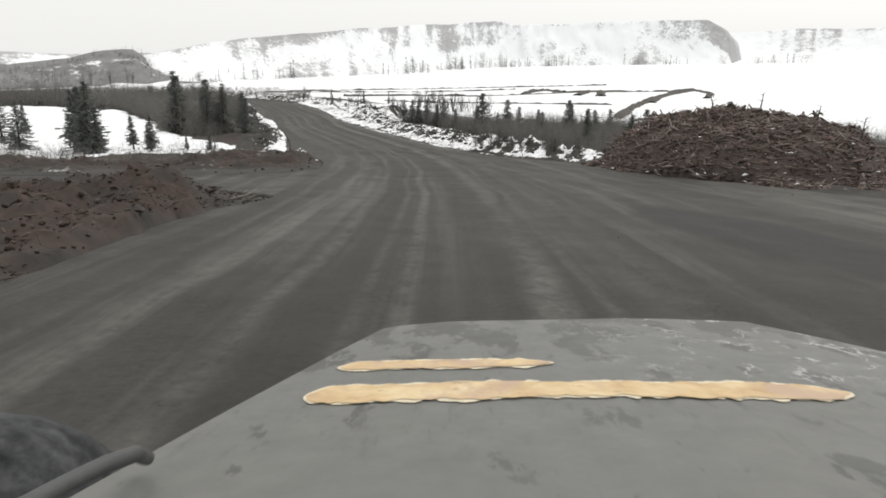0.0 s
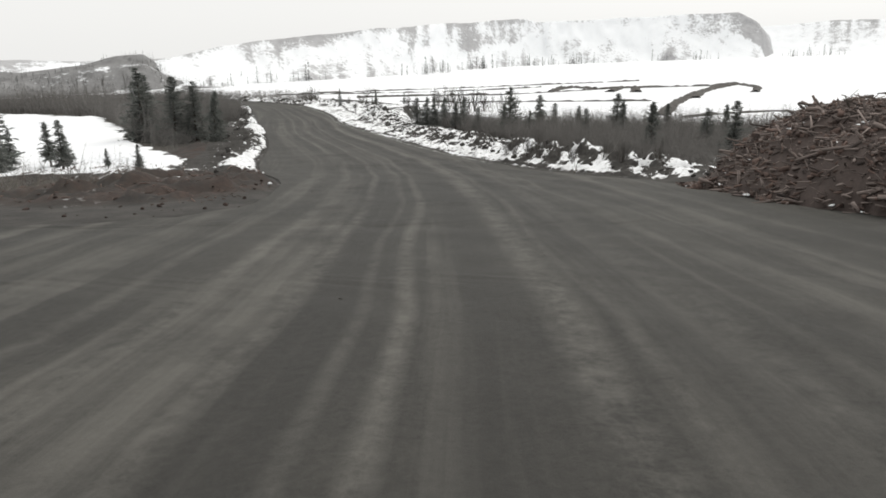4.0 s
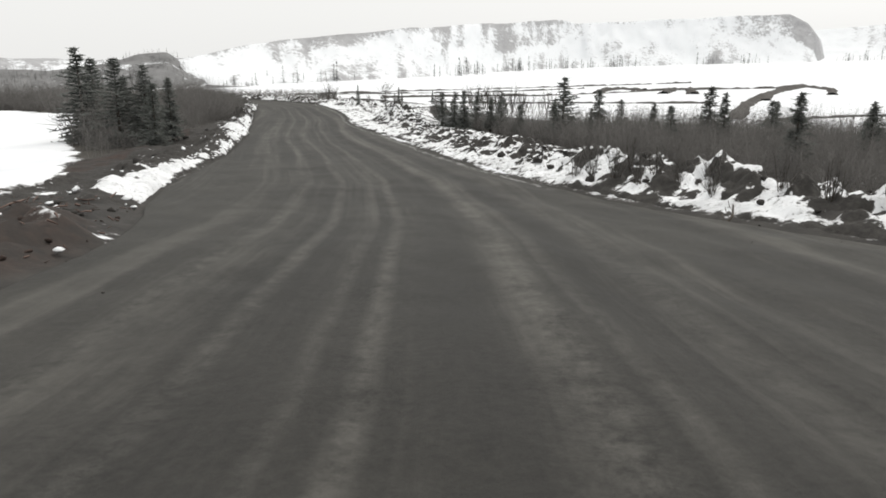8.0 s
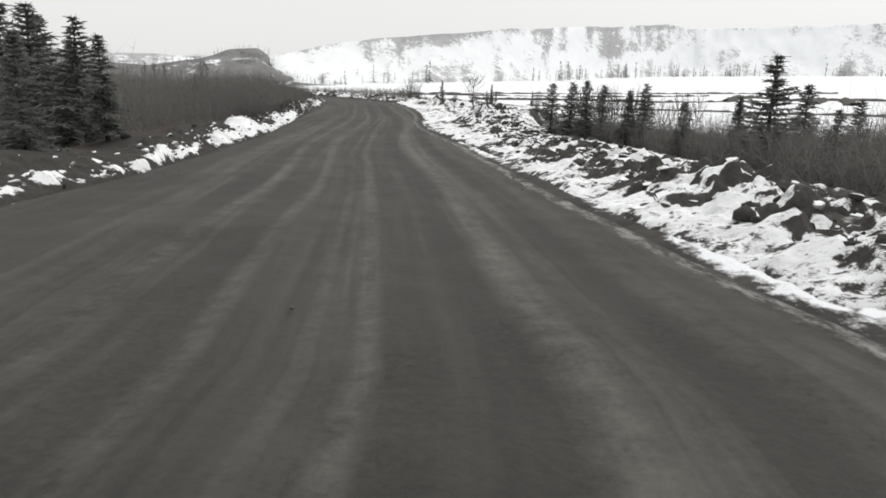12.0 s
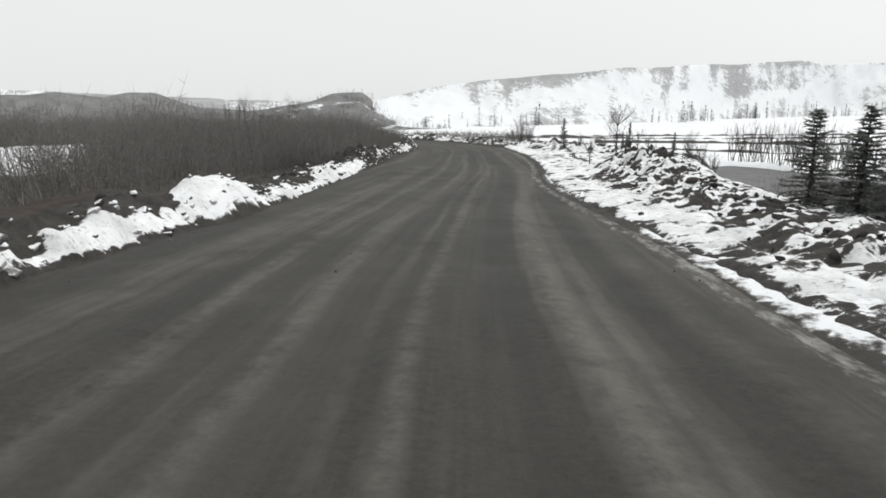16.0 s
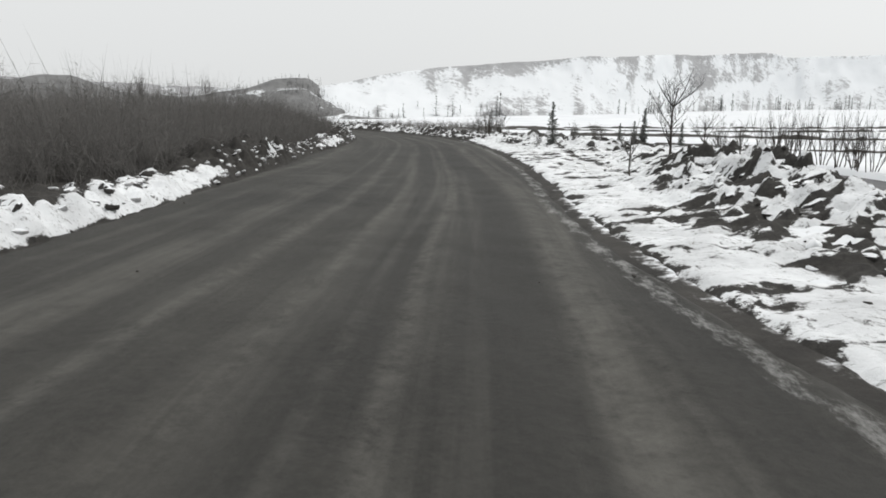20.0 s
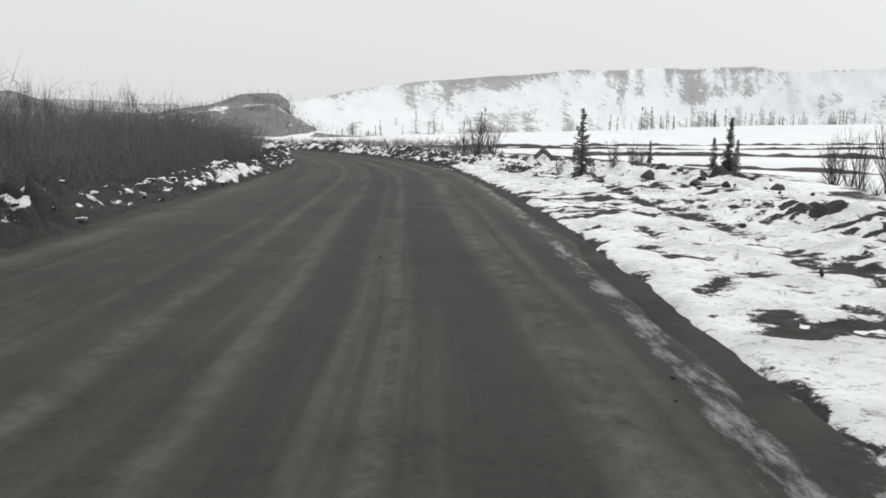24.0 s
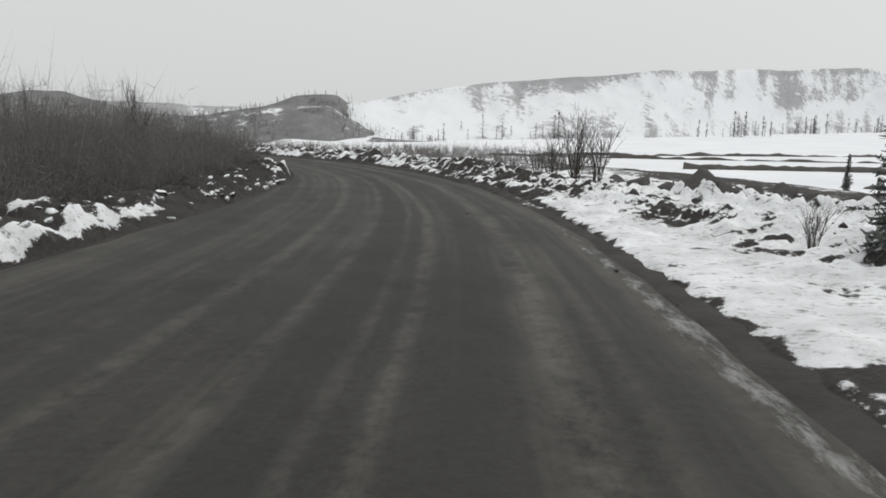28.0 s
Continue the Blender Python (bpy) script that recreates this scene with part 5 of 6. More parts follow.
for k, (sx, sy) in enumerate(sap):
    m = pose(sx, sy, lake_level(sx, sy) + 0.1, place.uniform(-2, 2), place.uniform(-2, 2), place.uniform(0, 360)) @ Matrix.Scale(place.uniform(1.0, 1.5), 4)
    if k == 0:
        sapling.matrix_basis = m
    else:
        old = sapling.scale.copy()
        sapling.scale = (1, 1, 1)
        copy_thing(sapling, m)
        sapling.scale = old
bush = bare_tree("willow_bush", 2.0, 31, 0.45, 2, "many-stemmed leafless willow bush on the snowy roadside", "bush", 3, 9)
tagged(bush, group="bushes by the bend")
for k, (bx, by, bs) in enumerate([(-33.2, 166.6, 1.8), (-32.2, 167.6, 1.5), (-34.6, 168, 1.3), (-10.9, 153, 1.5), (-9.7, 153.7, 1.6), (-8.4, 155, 1.3), (-21.2, 157.6, 0.9), (-22.0, 149.0, 0.8), (-24.6, 148.3, 0.6), (-20.6, 158.2, 0.85), (-36, 171, 0.9), (3.2, 57.6, 0.75), (3.9, 56.8, 0.8), (2.7, 58.6, 0.6), (4.6, 57.9, 0.8), (4.4, 55.6, 0.7), (5.2, 56.4, 0.75), (5.6, 54.9, 0.6), (6.0, 52.8, 0.7), (7.4, 51.4, 0.75), (8.0, 50.0, 0.8), (9.4, 48.6, 0.8)]):
    m = pose(bx, by, height(bx, by)[0], 0, 0, 50 * k) @ Matrix.Scale(bs, 4)
    if k == 0:
        bush.matrix_basis = m
    else:
        old = bush.scale.copy()
        bush.scale = (1, 1, 1)
        copy_thing(bush, m)
        bush.scale = old


# ---- frozen lumps of earth thrown up on the bank ----
def lumps(name, label, x, y, z, size, flat, mat):
    """Rough angular lumps, each an icosphere cut once and pushed out unevenly."""
    bm = bmesh.new()
    bmesh.ops.create_icosphere(bm, subdivisions=2, radius=1.0)
    bm.verts.ensure_lookup_table()
    unit = np.array([v.co[:] for v in bm.verts])
    face = np.array([[v.index for v in f.verts] for f in bm.faces])
    bm.free()
    n = len(x)
    v = unit[None] * rng.uniform(0.72, 1.1, (n, len(unit), 1))
    for _ in range(4):
        d = rng.normal(size=(n, 3))
        d /= np.linalg.norm(d, axis=1)[:, None]
        over = np.maximum(np.einsum("nki,ni->nk", v, d) - rng.uniform(0.3, 0.75, (n, 1)), 0)
        v = v - over[..., None] * d[:, None] * 0.85
    v = v * np.stack([size, size * rng.uniform(0.55, 0.95, n), size * flat], -1)[:, None]
    v = np.einsum("nij,nkj->nki", turns(n, 25), v) + np.stack([x, y, z], -1)[:, None]
    f = face[None] + len(unit) * np.arange(n)[:, None, None]
    return tagged(new(name, mesh_of(name, v.reshape(-1, 3), f.reshape(-1, 3), mat)), label, "earth clods", kind="stuff")


x, y, z = scatter(2600, (-20, 10, 59, 130), lambda x, y, dl, dr, b, s: (rng.random(len(x)) < np.where(y > 74, 0.2, 0.28) * np.exp(-((dr - np.interp(y, [40, 60, 78, 88, 100, 115, 128], [2.5, 4, 4.3, 4.6, 5.5, 7.4, 9])) / 2.2) ** 2)) & (dr > 2.3) & (fbm(x, y, 5, 2, 88) > -0.1))
size = np.minimum(rng.gamma(2.0, 0.05, len(x)) + 0.05, 0.24)
SLAB = rock_material("frozen_earth", (0.020, 0.0185, 0.0175), (0.056, 0.0525, 0.049), 0.0)
lumps("earth_lumps", "rough dark lumps of frozen earth on the bank", x, y, z + 0.15 * size + 0.1, size, 0.7, SLAB)
x, y, z = scatter(900, (-62, -12, 60, 176), lambda x, y, dl, dr, b, s: (dl > 1.2) & (dl < 4.0) & (fbm(x, y, 6, 2, 89) > 0.0))
size = np.minimum(rng.gamma(2.0, 0.09, len(x)) + 0.08, 0.42)
lumps("earth_lumps", "dark clods of earth behind the ploughed snow", x, y, z + 0.2 * size + 0.05, size, 0.75, SLAB)
x, y, z = scatter(420, (-24, -6.4, 6, 50), lambda x, y, dl, dr, b, s: (dl > 0.5) & (rng.random(len(x)) < np.where(y > 31, 0.25, 1.0)))
size = np.minimum(rng.gamma(2.0, 0.03, len(x)) + 0.04, 0.14)
PEAT = rock_material("peat_lump", (0.020, 0.0155, 0.0135), (0.075, 0.051, 0.043), 0.0)
lumps("soil_lumps", "dark red-brown lumps of dug peat", x, y, z + 0.15 * size, size, 0.75, PEAT)
x, y, z = scatter(1500, (-8.5, -6.0, 15, 25.5), lambda x, y, dl, dr, b, s: (dl > -0.1) & (dl < 1.3) & (rng.random(len(x)) < 0.13))
size = np.minimum(rng.gamma(1.6, 0.025, len(x)) + 0.02, 0.11)
lumps("stones", "pale broken stones spilled along the foot of the heap", x, y, z + 0.2 * size, size, 0.7, rock_material("pale_stone", (0.03, 0.027, 0.025), (0.11, 0.098, 0.09), 0.0))


# ---- heap of grubbed-out stumps and brushwood ----
def sticks_mesh(name, centre, way, length, thick, mat):
    """Crooked sticks as joined tapered boxes."""
    n = len(centre)
    way = way / np.linalg.norm(way, axis=1)[:, None]
    side = np.cross(way, rng.normal(size=way.shape))
    side /= np.linalg.norm(side, axis=1)[:, None]
    up = np.cross(way, side)
    L, T = length[:, None], thick[:, None]
    bend = side * L * rng.normal(0, 0.08, (n, 1))
    rings = []
    for f, w in ((-0.5, 1.0), (0.0, 0.85), (0.5, 0.45)):
        p = centre + way * L * f + (bend if f == 0 else 0)
        rings.append(np.stack([p + side * T * w + up * T * w, p - side * T * w + up * T * w, p - side * T * w - up * T * w, p + side * T * w - up * T * w], 1))
    v = np.concatenate(rings, 1).reshape(-1, 3)
    one = [(0, 1, 5, 4), (1, 2, 6, 5), (2, 3, 7, 6), (3, 0, 4, 7), (4, 5, 9, 8), (5, 6, 10, 9), (6, 7, 11, 10), (7, 4, 8, 11), (3, 2, 1, 0), (8, 9, 10, 11)]
    f = (np.array(one)[None] + 12 * np.arange(n)[:, None, None]).reshape(-1, 4)
    return mesh_of(name, v, f, mat)


def pile_height(x, y):
    a = mound(x, y, 14.9, 36.9, 5.4, 9.0, 14)
    b = mound(x, y, 19.6, 31.2, 7.0, 7.2, 0)
    c = mound(x, y, 12.2, 41.0, 3.4, 5.0, 20)
    return 3.6 * a ** 0.75 + 0.9 * b ** 0.8 * (1 - a) + 0.45 * c ** 0.8 * (1 - a) + 0.35 * fbm(x, y, 1.6, 3, 61) * (np.maximum(np.maximum(a, b), c) > 0.02)


pile = tagged(new("brush_pile"), "big heap of reddish-brown grubbed stumps, roots and branches", "brush pile")
px, py = np.meshgrid(np.linspace(7, 30, 100), np.linspace(20, 48, 120))
pz = along(py) - 0.3 + np.maximum(pile_height(px, py), 0)
pz = pz - 1.8 * smooth(0.3, 0.0, pile_height(px, py))
mesh_part("mound", mesh_of("mound", np.stack([px, py, pz], -1).reshape(-1, 3), grid_faces(*px.shape), rock_material("pile_soil", (0.042, 0.034, 0.031), (0.125, 0.098, 0.088), 0.0), True), pile, "dark peaty soil")


def pile_points(n):
    x, y = rng.uniform(7, 30, n), rng.uniform(20, 48, n)
    h = pile_height(x, y)
    ok = h > 0.12
    x, y, h = x[ok], y[ok], h[ok]
    return np.stack([x, y, along(y) - 0.3 + h], -1)


p = pile_points(30000)
n = len(p)
way = rng.normal(size=(n, 3)) * np.array([1, 1, 0.3])
tagged(mesh_part("branch_litter", sticks_mesh("branch_litter", p + rng.normal(0, 0.06, (n, 3)), way, rng.gamma(2.0, 0.15, n) + 0.12, rng.gamma(2.0, 0.0075, n) + 0.005, WOOD), pile, "tangled thin branches"), kind="stuff")
p = pile_points(14000)
n = len(p)
tagged(mesh_part("bark_litter", sticks_mesh("bark_litter", p, rng.normal(size=(n, 3)) * np.array([1, 1, 0.3]), rng.gamma(2.0, 0.10, n) + 0.08, rng.gamma(2.0, 0.013, n) + 0.008, REDWOOD), pile, "reddish torn bark and roots"), kind="stuff")
branch_meshes = []
for k in range(6):
    branch_meshes.append(sticks_mesh("branch", np.zeros((1, 3)), np.array([[1.0, 0.1, 0.15]]), np.array([0.6 + 0.18 * k]), np.array([0.014 + 0.006 * k]), WOOD))
p = pile_points(460)[:240]
for k, q in enumerate(p):
    ob = mesh_part("branch", branch_meshes[k % 6], pile)
    ob.matrix_basis = pose(q[0], q[1], q[2] + 0.03, rng.uniform(-20, 20), rng.uniform(-14, 14), rng.uniform(0, 360))
for k, (x, y) in enumerate([(14.4, 35.0), (17.5, 33.0), (13.0, 37.0)]):
    z = along(y) - 0.3 + pile_height(np.array([x]), np.array([y]))[0]
    pts = [(x, y, z - 0.2), (x + 0.06, y, z + 0.15), (x - 0.05, y + 0.1, z + 0.38)]
    stump = part("stump", tube(pts, [0.12, 0.09, 0.04], 7), BARK, pile, "upturned root stump")
    for j in range(5):
        a = rng.uniform(0, 6.28)
        e = (x + 0.4 * math.cos(a), y + 0.4 * math.sin(a), z + rng.uniform(0.0, 0.4))
        part("root", tube([pts[1], tuple((np.array(pts[1]) + e) / 2 + [0, 0, 0.12]), e], [0.05, 0.035, 0.012], 5), BARK, stump)
for x, y, high in ((13.6, 35.6, 0.7), (15.6, 34.6, 0.95), (17.2, 32.2, 0.8), (18.4, 30.6, 1.1), (12.4, 38.2, 0.6)):
    z = along(y) - 0.3 + pile_height(np.array([x]), np.array([y]))[0]
    top = (x + rng.uniform(-0.2, 0.2), y, z + high)
    snag = part("snag", tube([(x, y, z - 0.25), (x + 0.05, y, z + 0.4 * high), top], [0.05, 0.035, 0.012], 6), BARK, pile, "broken upright branch")
    for j in range(5):
        f = rng.uniform(0.35, 0.95)
        a = (x + 0.06 * f, y, z + f * high)
        e = (a[0] + rng.uniform(-0.35, 0.35), a[1] + rng.uniform(-0.2, 0.2), a[2] + rng.uniform(0.02, 0.25))
        part("twig", tube([a, e], [0.014, 0.005], 5), BARK, snag)
p = pile_points(3000)
p = np.concatenate([p[:150], p[150:][p[150:, 2] < along(p[150:, 1]) + 0.35][:150]])
size = np.minimum(rng.gamma(1.6, 0.06, len(p)) + 0.05, 0.2)
ob = clods("snow_scraps", "scraps of old snow in the heap", p[:, 0], p[:, 1], p[:, 2] - 0.02, size, 0.35, SNOWCLOD, "snow")
ob.parent = pile
del ob["category"]

# ---- roots and logs by the crossing ----
ROOTS = twig_material("torn_roots", (0.03, 0.024, 0.02), (0.13, 0.102, 0.086))
ROOTPALE = twig_material("bleached_root", (0.14, 0.125, 0.11), (0.26, 0.24, 0.215))
def log(x, y, length, thick, turn, label, mat=None, tilt=4):
    top = new("log")
    z = height(x, y)[0]
    bm = tube([(-length / 2, 0, 0), (-length / 6, 0.06 * length, 0.02), (length / 5, -0.02 * length, 0.03), (length / 2, 0.04 * length, 0.1)], [thick, thick * 0.95, thick * 0.8, thick * 0.5], 8)
    part("trunk", bm, mat or BARK, top)
    for k in range(3):
        a = length * (k * 0.25 - 0.15)
        part("stub", tube([(a, 0, thick * 0.5), (a + 0.1, 0.12, thick + 0.05), (a + 0.3, 0.2, thick + 0.1)], [thick * 0.35, thick * 0.25, 0.008], 5), mat or BARK, top)
    top.matrix_basis = pose(x, y, z + thick * 0.6, 0, -tilt, turn)
    return tagged(top, label, "log")


log(-6.7, 22.0, 1.4, 0.045, 30, "pale weathered log with broken stubs on dug soil", ROOTPALE, 9)
log(-6.3, 21.4, 1.0, 0.035, -35, "pale bent root lying at the toe of the heap", ROOTPALE, 14)
log(-7.4, 21.4, 1.1, 0.08, -50, "short dead root lying on the soil heap")
log(-17.1, 63.7, 1.2, 0.06, -30, "thin bare pole lying on the dark bank")
log(5.6, 49.9, 1.2, 0.04, 60, "thin leaning dead branch beside the road", BARK, 25)
log(11.5, 44.5, 2.2, 0.06, 150, "long pale pole at the foot of the brush heap", WOOD, 12)

p = np.stack(scatter(5200, (-24, -6, 6, 27), lambda x, y, dl, dr, b, s: dl > 0.3), -1)
n = len(p)
tagged(new("root_litter", sticks_mesh("root_litter", p + [0, 0, 0.03], rng.normal(size=(n, 3)) * np.array([1, 1, 0.3]), rng.gamma(2.0, 0.07, n) + 0.05, rng.gamma(2.0, 0.0035, n) + 0.003, ROOTS)), "scattered torn roots and twigs on red-brown soil", "roots", kind="stuff")
p = np.stack(scatter(900, (-24, -8, 38, 54), lambda x, y, dl, dr, b, s: dl > 0.3), -1)
n = len(p)
tagged(new("root_litter", sticks_mesh("root_litter", p + [0, 0, 0.03], rng.normal(size=(n, 3)) * np.array([1, 1, 0.3]), rng.gamma(2.0, 0.10, n) + 0.06, rng.gamma(2.0, 0.004, n) + 0.003, REDWOOD)), "torn reddish twigs strewn over the dark bank", "roots", kind="stuff")
x, y, z = scatter(2600, (-40, 8, 56, 160), lambda x, y, dl, dr, b, s: (dr > 1.2) & (dr < 12) & (s > 0.3))
thicket("dry_stalks", "thin dry grass stalks poking out of the snow", x, y, z, rng.uniform(0.12, 0.42, len(x)), 4, STRAW, 0.5, 0.006)

# ---- front of the lorry that the road is seen from ----
def paint_material():
    m = Mat("worn_grey_paint", 0.5, 0.4)
    a, b = m.noise(1.6, 7, 0.65), m.noise(9.0, 8, 0.7)
    c = m.ramp(m.mix(0.5, a, b), (0.36, (0.098, 0.1, 0.093)), (0.7, (0.158, 0.16, 0.149)))
    s = m.n.new("ShaderNodeSeparateXYZ")
    m.l.new(m.where, s.inputs[0])
    # meltwater collects at the front edge, ice at the front corner
    front = m.ramp(m.math("DIVIDE", s.outputs["Y"], 3.0), (0.60, 0.0), (0.93, 1.0))
    corner = m.math("MULTIPLY", m.ramp(m.math("DIVIDE", s.outputs["Y"], 3.0), (0.52, 0.0), (0.66, 1.0)), m.ramp(m.math("DIVIDE", s.outputs["X"], 2.0), (0.22, 0.0), (0.45, 1.0)))
    run = m.noise(2.6, 7, 0.66, (2.2, 0.9, 1))
    wet = m.ramp(m.math("ADD", run, m.math("MULTIPLY", front, 0.15)), (0.585, 0.0), (0.61, 0.85))
    c = m.mix(wet, c, (0.058, 0.059, 0.055))
    # grime that has run back from the stripes
    grime = m.ramp(m.noise(5.0, 7, 0.7, (2.4, 0.55, 1)), (0.54, 0.0), (0.64, 0.7))
    band = m.math("MULTIPLY", m.ramp(m.math("DIVIDE", s.outputs["Y"], 3.0), (0.36, 0.0), (0.46, 1.0)), m.ramp(m.math("DIVIDE", s.outputs["Y"], 3.0), (0.55, 1.0), (0.6, 0.3)))
    c = m.mix(m.math("MULTIPLY", grime, band), c, (0.06, 0.061, 0.057))
    vein = m.math("ABSOLUTE", m.math("SUBTRACT", m.noise(2.4, 6, 0.6, (1.6, 1.0, 1)), 0.5))
    ice = m.math("MULTIPLY", m.ramp(vein, (0.0, 1.0), (0.012, 0.0)), m.math("MULTIPLY", corner, m.ramp(run, (0.42, 0.0), (0.55, 1.0))))
    c = m.mix(m.math("MULTIPLY", ice, 0.85), c, (0.58, 0.59, 0.60))
    speck = m.ramp(m.noise(16.0, 3, 0.5), (0.70, 0.0), (0.74, 0.7))
    c = m.mix(speck, c, (0.07, 0.07, 0.066))
    m.color(c)
    m.rough(m.ramp(a, (0.3, 0.35), (0.7, 0.65)))
    return m.bump(b, 0.15, 0.01).m


def filler_material():
    m = Mat("ochre_filler", 0.75, 0.2)
    a = m.noise(7.0, 7, 0.65)
    long = m.noise(4.0, 6, 0.7, (1.0, 0.5, 1))
    c = m.ramp(a, (0.3, (0.40, 0.27, 0.15)), (0.5, (0.55, 0.41, 0.24)), (0.72, (0.66, 0.55, 0.36)))
    c = m.mix(m.ramp(long, (0.47, 0.0), (0.58, 0.85)), c, (0.44, 0.33, 0.25))
    m.color(m.mix(m.ramp(m.noise(11.0, 6, 0.75, (0.6, 2.0, 1)), (0.62, 0.0), (0.67, 0.8)), c, (0.12, 0.10, 0.08)))
    return m.bump(a, 0.2, 0.005).m


def plain(name, color, rough=0.6, metal=0.0, scale=20.0):
    m = Mat(name, rough, 0.4)
    n = m.noise(scale, 7, 0.7)
    m.color(m.ramp(n, (0.25, tuple(0.65 * c for c in color)), (0.75, color)))
    m.b.inputs["Metallic"].default_value = metal
    return m.bump(n, 0.25, 0.01).m


PAINT, FILLER = paint_material(), filler_material()
RUBBER, STEEL = plain("black_rubber", (0.03, 0.03, 0.03), 0.85), plain("dirty_steel", (0.12, 0.12, 0.118), 0.6, 0.2)
LENS = plain("lamp_glass", (0.6, 0.6, 0.58), 0.1)
BARPAINT = plain("dark_tube_paint", (0.075, 0.077, 0.078), 0.5)
RIM = plain("pale_filler_edge", (0.75, 0.68, 0.52), 0.8)


def wing_material():
    m = Mat("dusty_wing", 0.8, 0.3)
    a, b = m.noise(3.5, 8, 0.7), m.noise(14.0, 6, 0.7)
    c = m.ramp(m.mix(0.4, a, b), (0.38, (0.025, 0.027, 0.03)), (0.5, (0.075, 0.078, 0.083)), (0.64, (0.17, 0.175, 0.18)))
    return m.color(c).bump(b, 0.4, 0.01).m


DUSTY = wing_material()


def lid(x, y):
    """Height of the bonnet's top over x, y."""
    return -0.464 - 0.227 * y - 0.03 * ((x - 0.62) / 1.0) ** 2


def plate(outline, thick, lift=0.0, rows=14):
    """A bent sheet over an outline of left and right sides: pairs of (y, left x, right x)."""
    ys = [o[0] for o in outline]
    bm = bmesh.new()
    grid = []
    for k in range(rows * 3 + 1):
        y = ys[0] + (ys[-1] - ys[0]) * k / (rows * 3)
        lx, rx = np.interp(y, ys, [o[1] for o in outline]), np.interp(y, ys, [o[2] for o in outline])
        grid.append([bm.verts.new((lx + (rx - lx) * j / 16, y, lid(lx + (rx - lx) * j / 16, y) + lift)) for j in range(17)])
    top = [bm.faces.new((a[j], a[j + 1], b[j + 1], b[j])) for a, b in zip(grid[:-1], grid[1:]) for j in range(16)]
    ext = bmesh.ops.extrude_face_region(bm, geom=top)
    for v in ext["geom"]:
        if isinstance(v, bmesh.types.BMVert):
            v.co.z -= thick
    bmesh.ops.recalc_face_normals(bm, faces=bm.faces)
    return bm


lorry = tagged(new("lorry_front"), "worn grey lorry front patched with ochre filler stripes", "lorry")
part("bonnet", plate([(0.25, -0.86, 2.1), (0.95, -0.685, 1.93), (1.6, -0.535, 1.76), (2.29, -0.365, 1.588), (2.757, -0.24, 1.42), (2.86, 0.10, 1.37), (2.9, 0.8, 1.36)], 0.02), PAINT, lorry, "worn grey painted bonnet with wet streaks")


def patch(x0, x1, yc, half, seed, name, mat, lift):
    r = np.random.default_rng(seed)
    bm = bmesh.new()
    n = 260
    xs = np.linspace(x0, x1, n)
    end = np.clip(np.minimum((xs - x0) / 0.05, (x1 - xs) / 0.09), 0, 1) ** 0.6
    mid = yc + 0.012 * np.sin(xs * 3.0 + seed)
    up = mid + half * end * (0.86 + 0.14 * fbm(xs, 0 * xs, 0.2, 2, seed) + 0.17 * fbm(xs, 0 * xs + lift * 999, 0.035, 3, seed + 3))
    dn = mid - half * end * (0.86 + 0.16 * fbm(xs, 0 * xs + 5, 0.2, 2, seed + 1) + 0.2 * fbm(xs, 0 * xs + lift * 999, 0.035, 3, seed + 4))
    rows = [[bm.verts.new((x, d + (u - d) * k / 3, lid(x, d + (u - d) * k / 3) + lift)) for k in range(4)] for x, u, d in zip(xs, up, dn)]
    for a, b in zip(rows[:-1], rows[1:]):
        for k in range(3):
            bm.faces.new((a[k], b[k], b[k + 1], a[k + 1]))
    bmesh.ops.remove_doubles(bm, verts=bm.verts, dist=1e-5)
    return part(name, bm, mat, lorry)


patch(-0.332, 0.347, 1.975, 0.077, 3, "filler_edge", RIM, 0.003)
tagged(patch(-0.32, 0.335, 1.972, 0.062, 3, "filler_stripe", FILLER, 0.005), "ochre filler stripe with pale ragged rim")
patch(-0.368, 1.07, 1.645, 0.101, 8, "filler_edge", RIM, 0.003)
tagged(patch(-0.36, 1.06, 1.641, 0.089, 8, "filler_stripe", FILLER, 0.005), "long ochre filler stripe with pale ragged rim")


def wall_strip(points, drop, name, mat=None):
    """An upright panel under an edge of the bonnet."""
    bm = bmesh.new()
    a = [bm.verts.new((x, y, lid(x, y) - 0.025)) for x, y in points]
    b = [bm.verts.new((x, y, lid(x, y) - drop)) for x, y in points]
    fs = [bm.faces.new((a[k], a[k + 1], b[k + 1], b[k])) for k in range(len(points) - 1)]
    bmesh.ops.solidify(bm, geom=fs, thickness=0.02)
    return part(name, bm, mat or PAINT, lorry)


wall_strip([(-0.84, 0.25), (-0.665, 0.95), (-0.515, 1.6), (-0.345, 2.29), (-0.22, 2.74)], 0.5, "side_panel")
wall_strip([(2.08, 0.25), (1.91, 0.95), (1.74, 1.6), (1.57, 2.29), (1.40, 2.74)], 0.5, "side_panel")
wall_strip([(-0.2, 2.8), (0.4, 2.86), (1.35, 2.86)], 0.14, "nose_panel")
wall_strip([(-0.82, 0.24), (2.06, 0.24)], 0.6, "firewall")
for k in range(11):
    x = -0.12 + 0.135 * k
    part("grille_bar", tube([(x, 2.82, -1.27), (x, 2.86, -1.55), (x, 2.82, -1.82)], [0.02, 0.022, 0.02], 6), STEEL, lorry)
bm = bmesh.new()
bmesh.ops.create_cube(bm, size=1.0)
bmesh.ops.scale(bm, vec=(2.5, 0.16, 0.24), verts=bm.verts)
bmesh.ops.bevel(bm, geom=list(bm.edges), offset=0.03, segments=2, affect="EDGES")
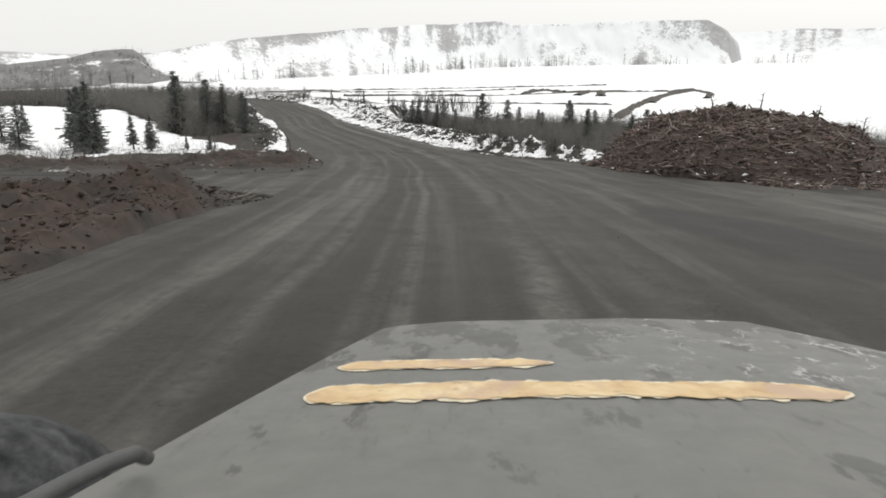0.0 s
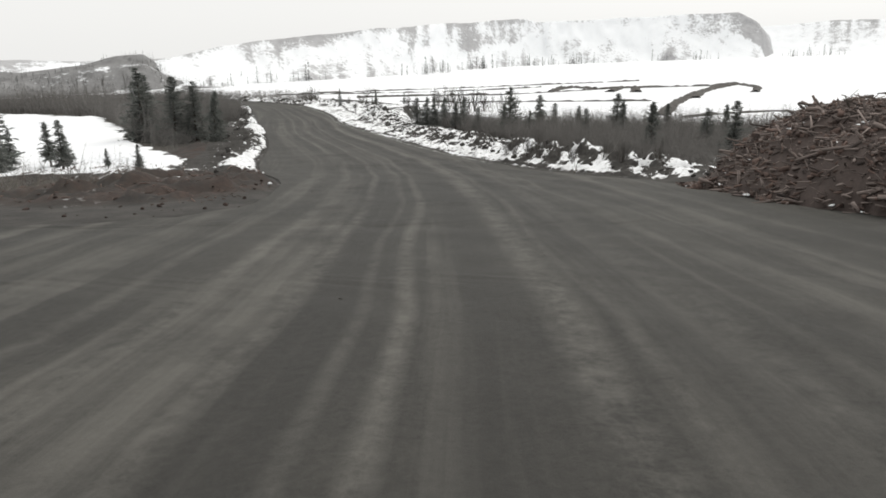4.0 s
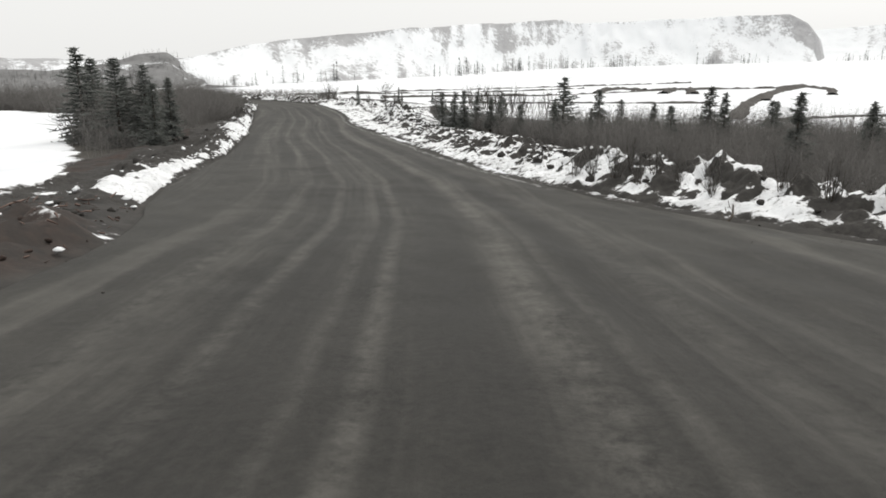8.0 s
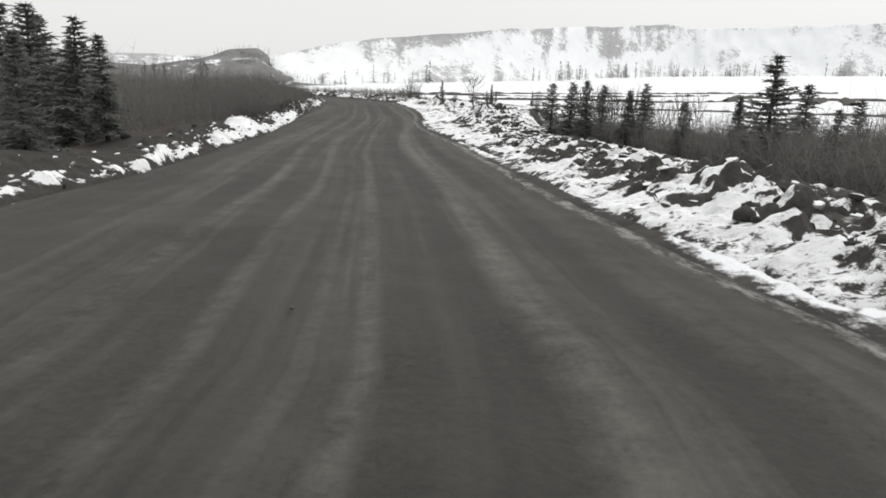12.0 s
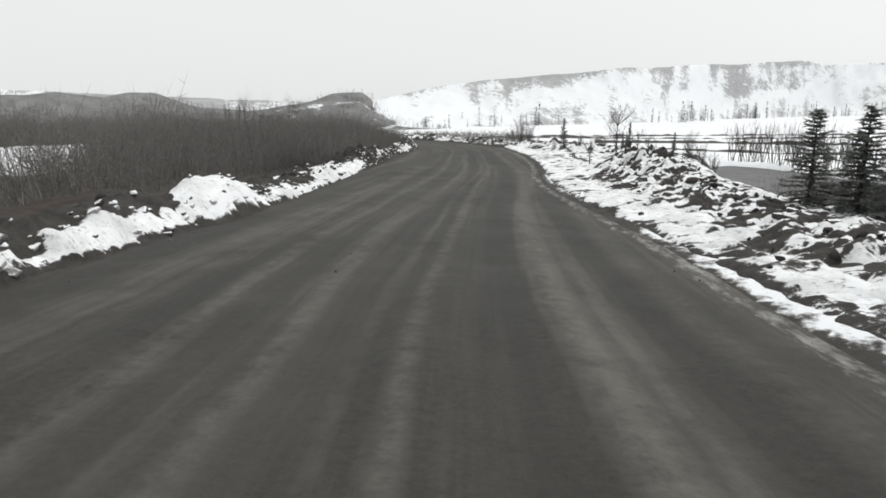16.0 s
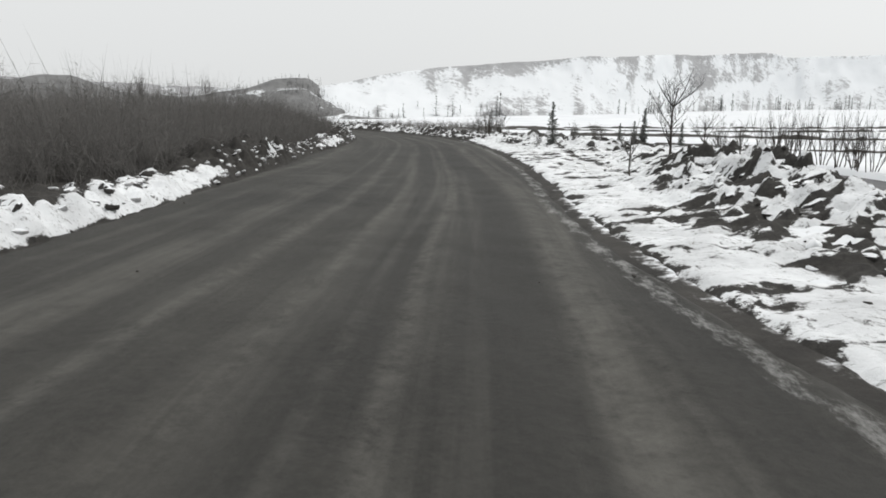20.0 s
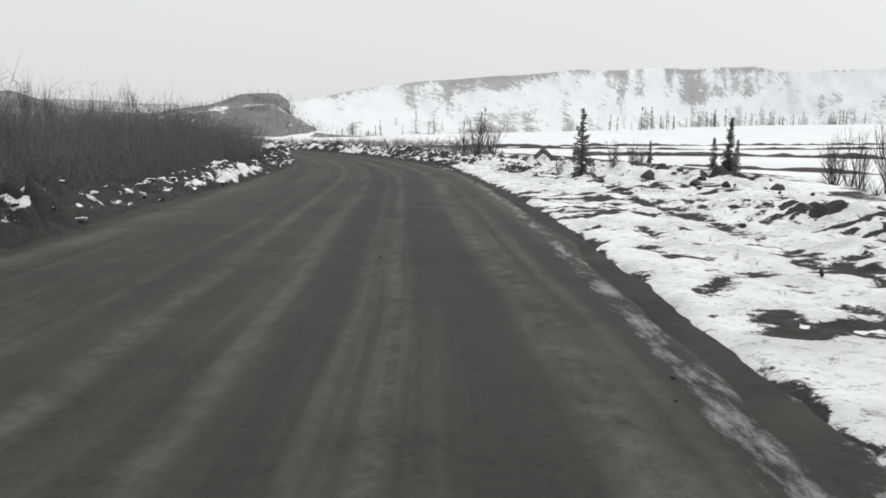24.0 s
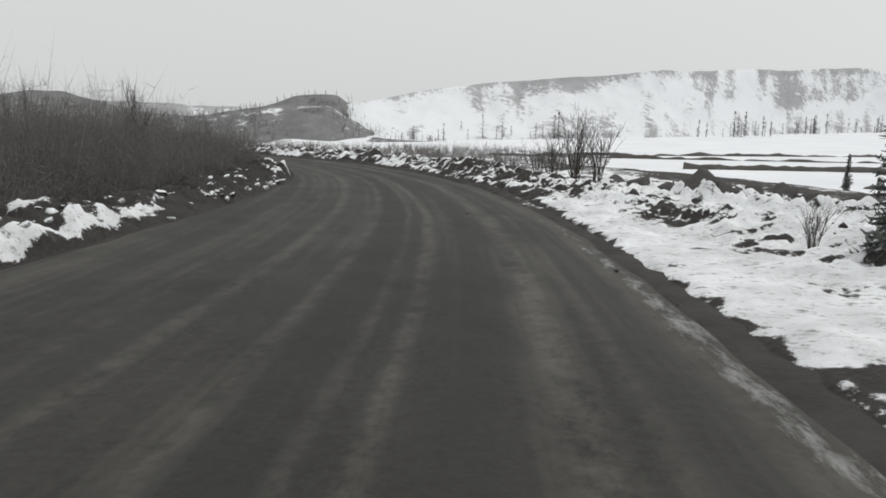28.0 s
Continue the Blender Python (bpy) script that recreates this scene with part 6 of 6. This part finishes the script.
bmesh.ops.translate(bm, vec=(0.62, 3.1, -1.95), verts=bm.verts)
part("bumper", bm, STEEL, lorry, "dirty steel bumper")


def wing(side):
    """A rounded mudguard over a front wheel."""
    bm = bmesh.new()
    rows = []
    for k in range(25):
        a = math.pi * (0.02 + 0.96 * k / 24)
        ring = []
        for j in range(13):
            u = -1 + 2 * j / 12
            dip = 0.16 * abs(u) ** 2.6
            ring.append(bm.verts.new((u * 0.30, math.cos(a) * (0.62 - dip), math.sin(a) * (0.60 - dip))))
        rows.append(ring)
    fs = [bm.faces.new((a[j], a[j + 1], b[j + 1], b[j])) for a, b in zip(rows[:-1], rows[1:]) for j in range(12)]
    bmesh.ops.solidify(bm, geom=fs, thickness=0.02)
    for f in bm.faces:
        f.smooth = True
    bmesh.ops.translate(bm, vec=(-1.05 if side < 0 else 2.30, 1.12, -1.31), verts=bm.verts)
    return part("wing", bm, DUSTY, lorry, "dusty dark grey rounded wing")


def wheel(x):
    bm = bmesh.new()
    rows = []
    prof = [(-0.13, 0.28), (-0.15, 0.42), (-0.12, 0.50), (0.12, 0.50), (0.15, 0.42), (0.13, 0.28)]
    for k in range(40):
        a = 2 * math.pi * k / 40
        knob = 0.0 if k % 2 else 0.018
        rows.append([bm.verts.new((px_, math.cos(a) * (pr + (knob if pr > 0.45 else 0)), math.sin(a) * (pr + (knob if pr > 0.45 else 0)))) for px_, pr in prof])
    for k in range(40):
        a, b = rows[k], rows[(k + 1) % 40]
        for j in range(5):
            bm.faces.new((a[j], a[j + 1], b[j + 1], b[j]))
    bmesh.ops.recalc_face_normals(bm, faces=bm.faces)
    w = new("wheel")
    w.parent = lorry
    w.location = (x, 1.12, -1.9)
    part("tyre", bm, RUBBER, w, "muddy black tyre")
    bm = bmesh.new()
    bmesh.ops.create_cone(bm, cap_ends=True, segments=28, radius1=0.29, radius2=0.22, depth=0.16)
    bmesh.ops.rotate(bm, matrix=Matrix.Rotation(radians(90), 3, "Y"), verts=bm.verts)
    part("rim", bm, STEEL, w)


wing(-1)
wing(1)
wheel(-1.0)
wheel(2.24)
part("mirror_bar", tube([(-0.562, 1.155, -0.735), (-0.533, 1.06, -0.666), (-0.546, 0.98, -0.636), (-0.569, 0.9, -0.62), (-0.564, 0.8, -0.585), (-0.578, 0.6, -0.523)], [0.0145, 0.015, 0.0145, 0.0145, 0.0145, 0.0145], 12), BARPAINT, lorry, "dark grey tube beside the bonnet")
for x in (-0.02, 1.25):
    bm = bmesh.new()
    bmesh.ops.create_cone(bm, cap_ends=True, segments=24, radius1=0.11, radius2=0.10, depth=0.06)
    bmesh.ops.rotate(bm, matrix=Matrix.Rotation(radians(-90), 3, "X"), verts=bm.verts)
    bmesh.ops.translate(bm, vec=(x, 3.2, -1.75), verts=bm.verts)
    part("headlight", bm, LENS, lorry)
for x in (0.1, 1.1):
    bm = bmesh.new()
    bmesh.ops.create_cube(bm, size=1.0)
    bmesh.ops.scale(bm, vec=(0.12, 2.9, 0.22), verts=bm.verts)
    bmesh.ops.translate(bm, vec=(x, 1.6, -1.75), verts=bm.verts)
    part("frame_rail", bm, RUBBER, lorry)
bm = tube([(-0.95, 1.12, -1.9), (2.2, 1.12, -1.9)], [0.07, 0.07], 10)
part("axle", bm, RUBBER, lorry)
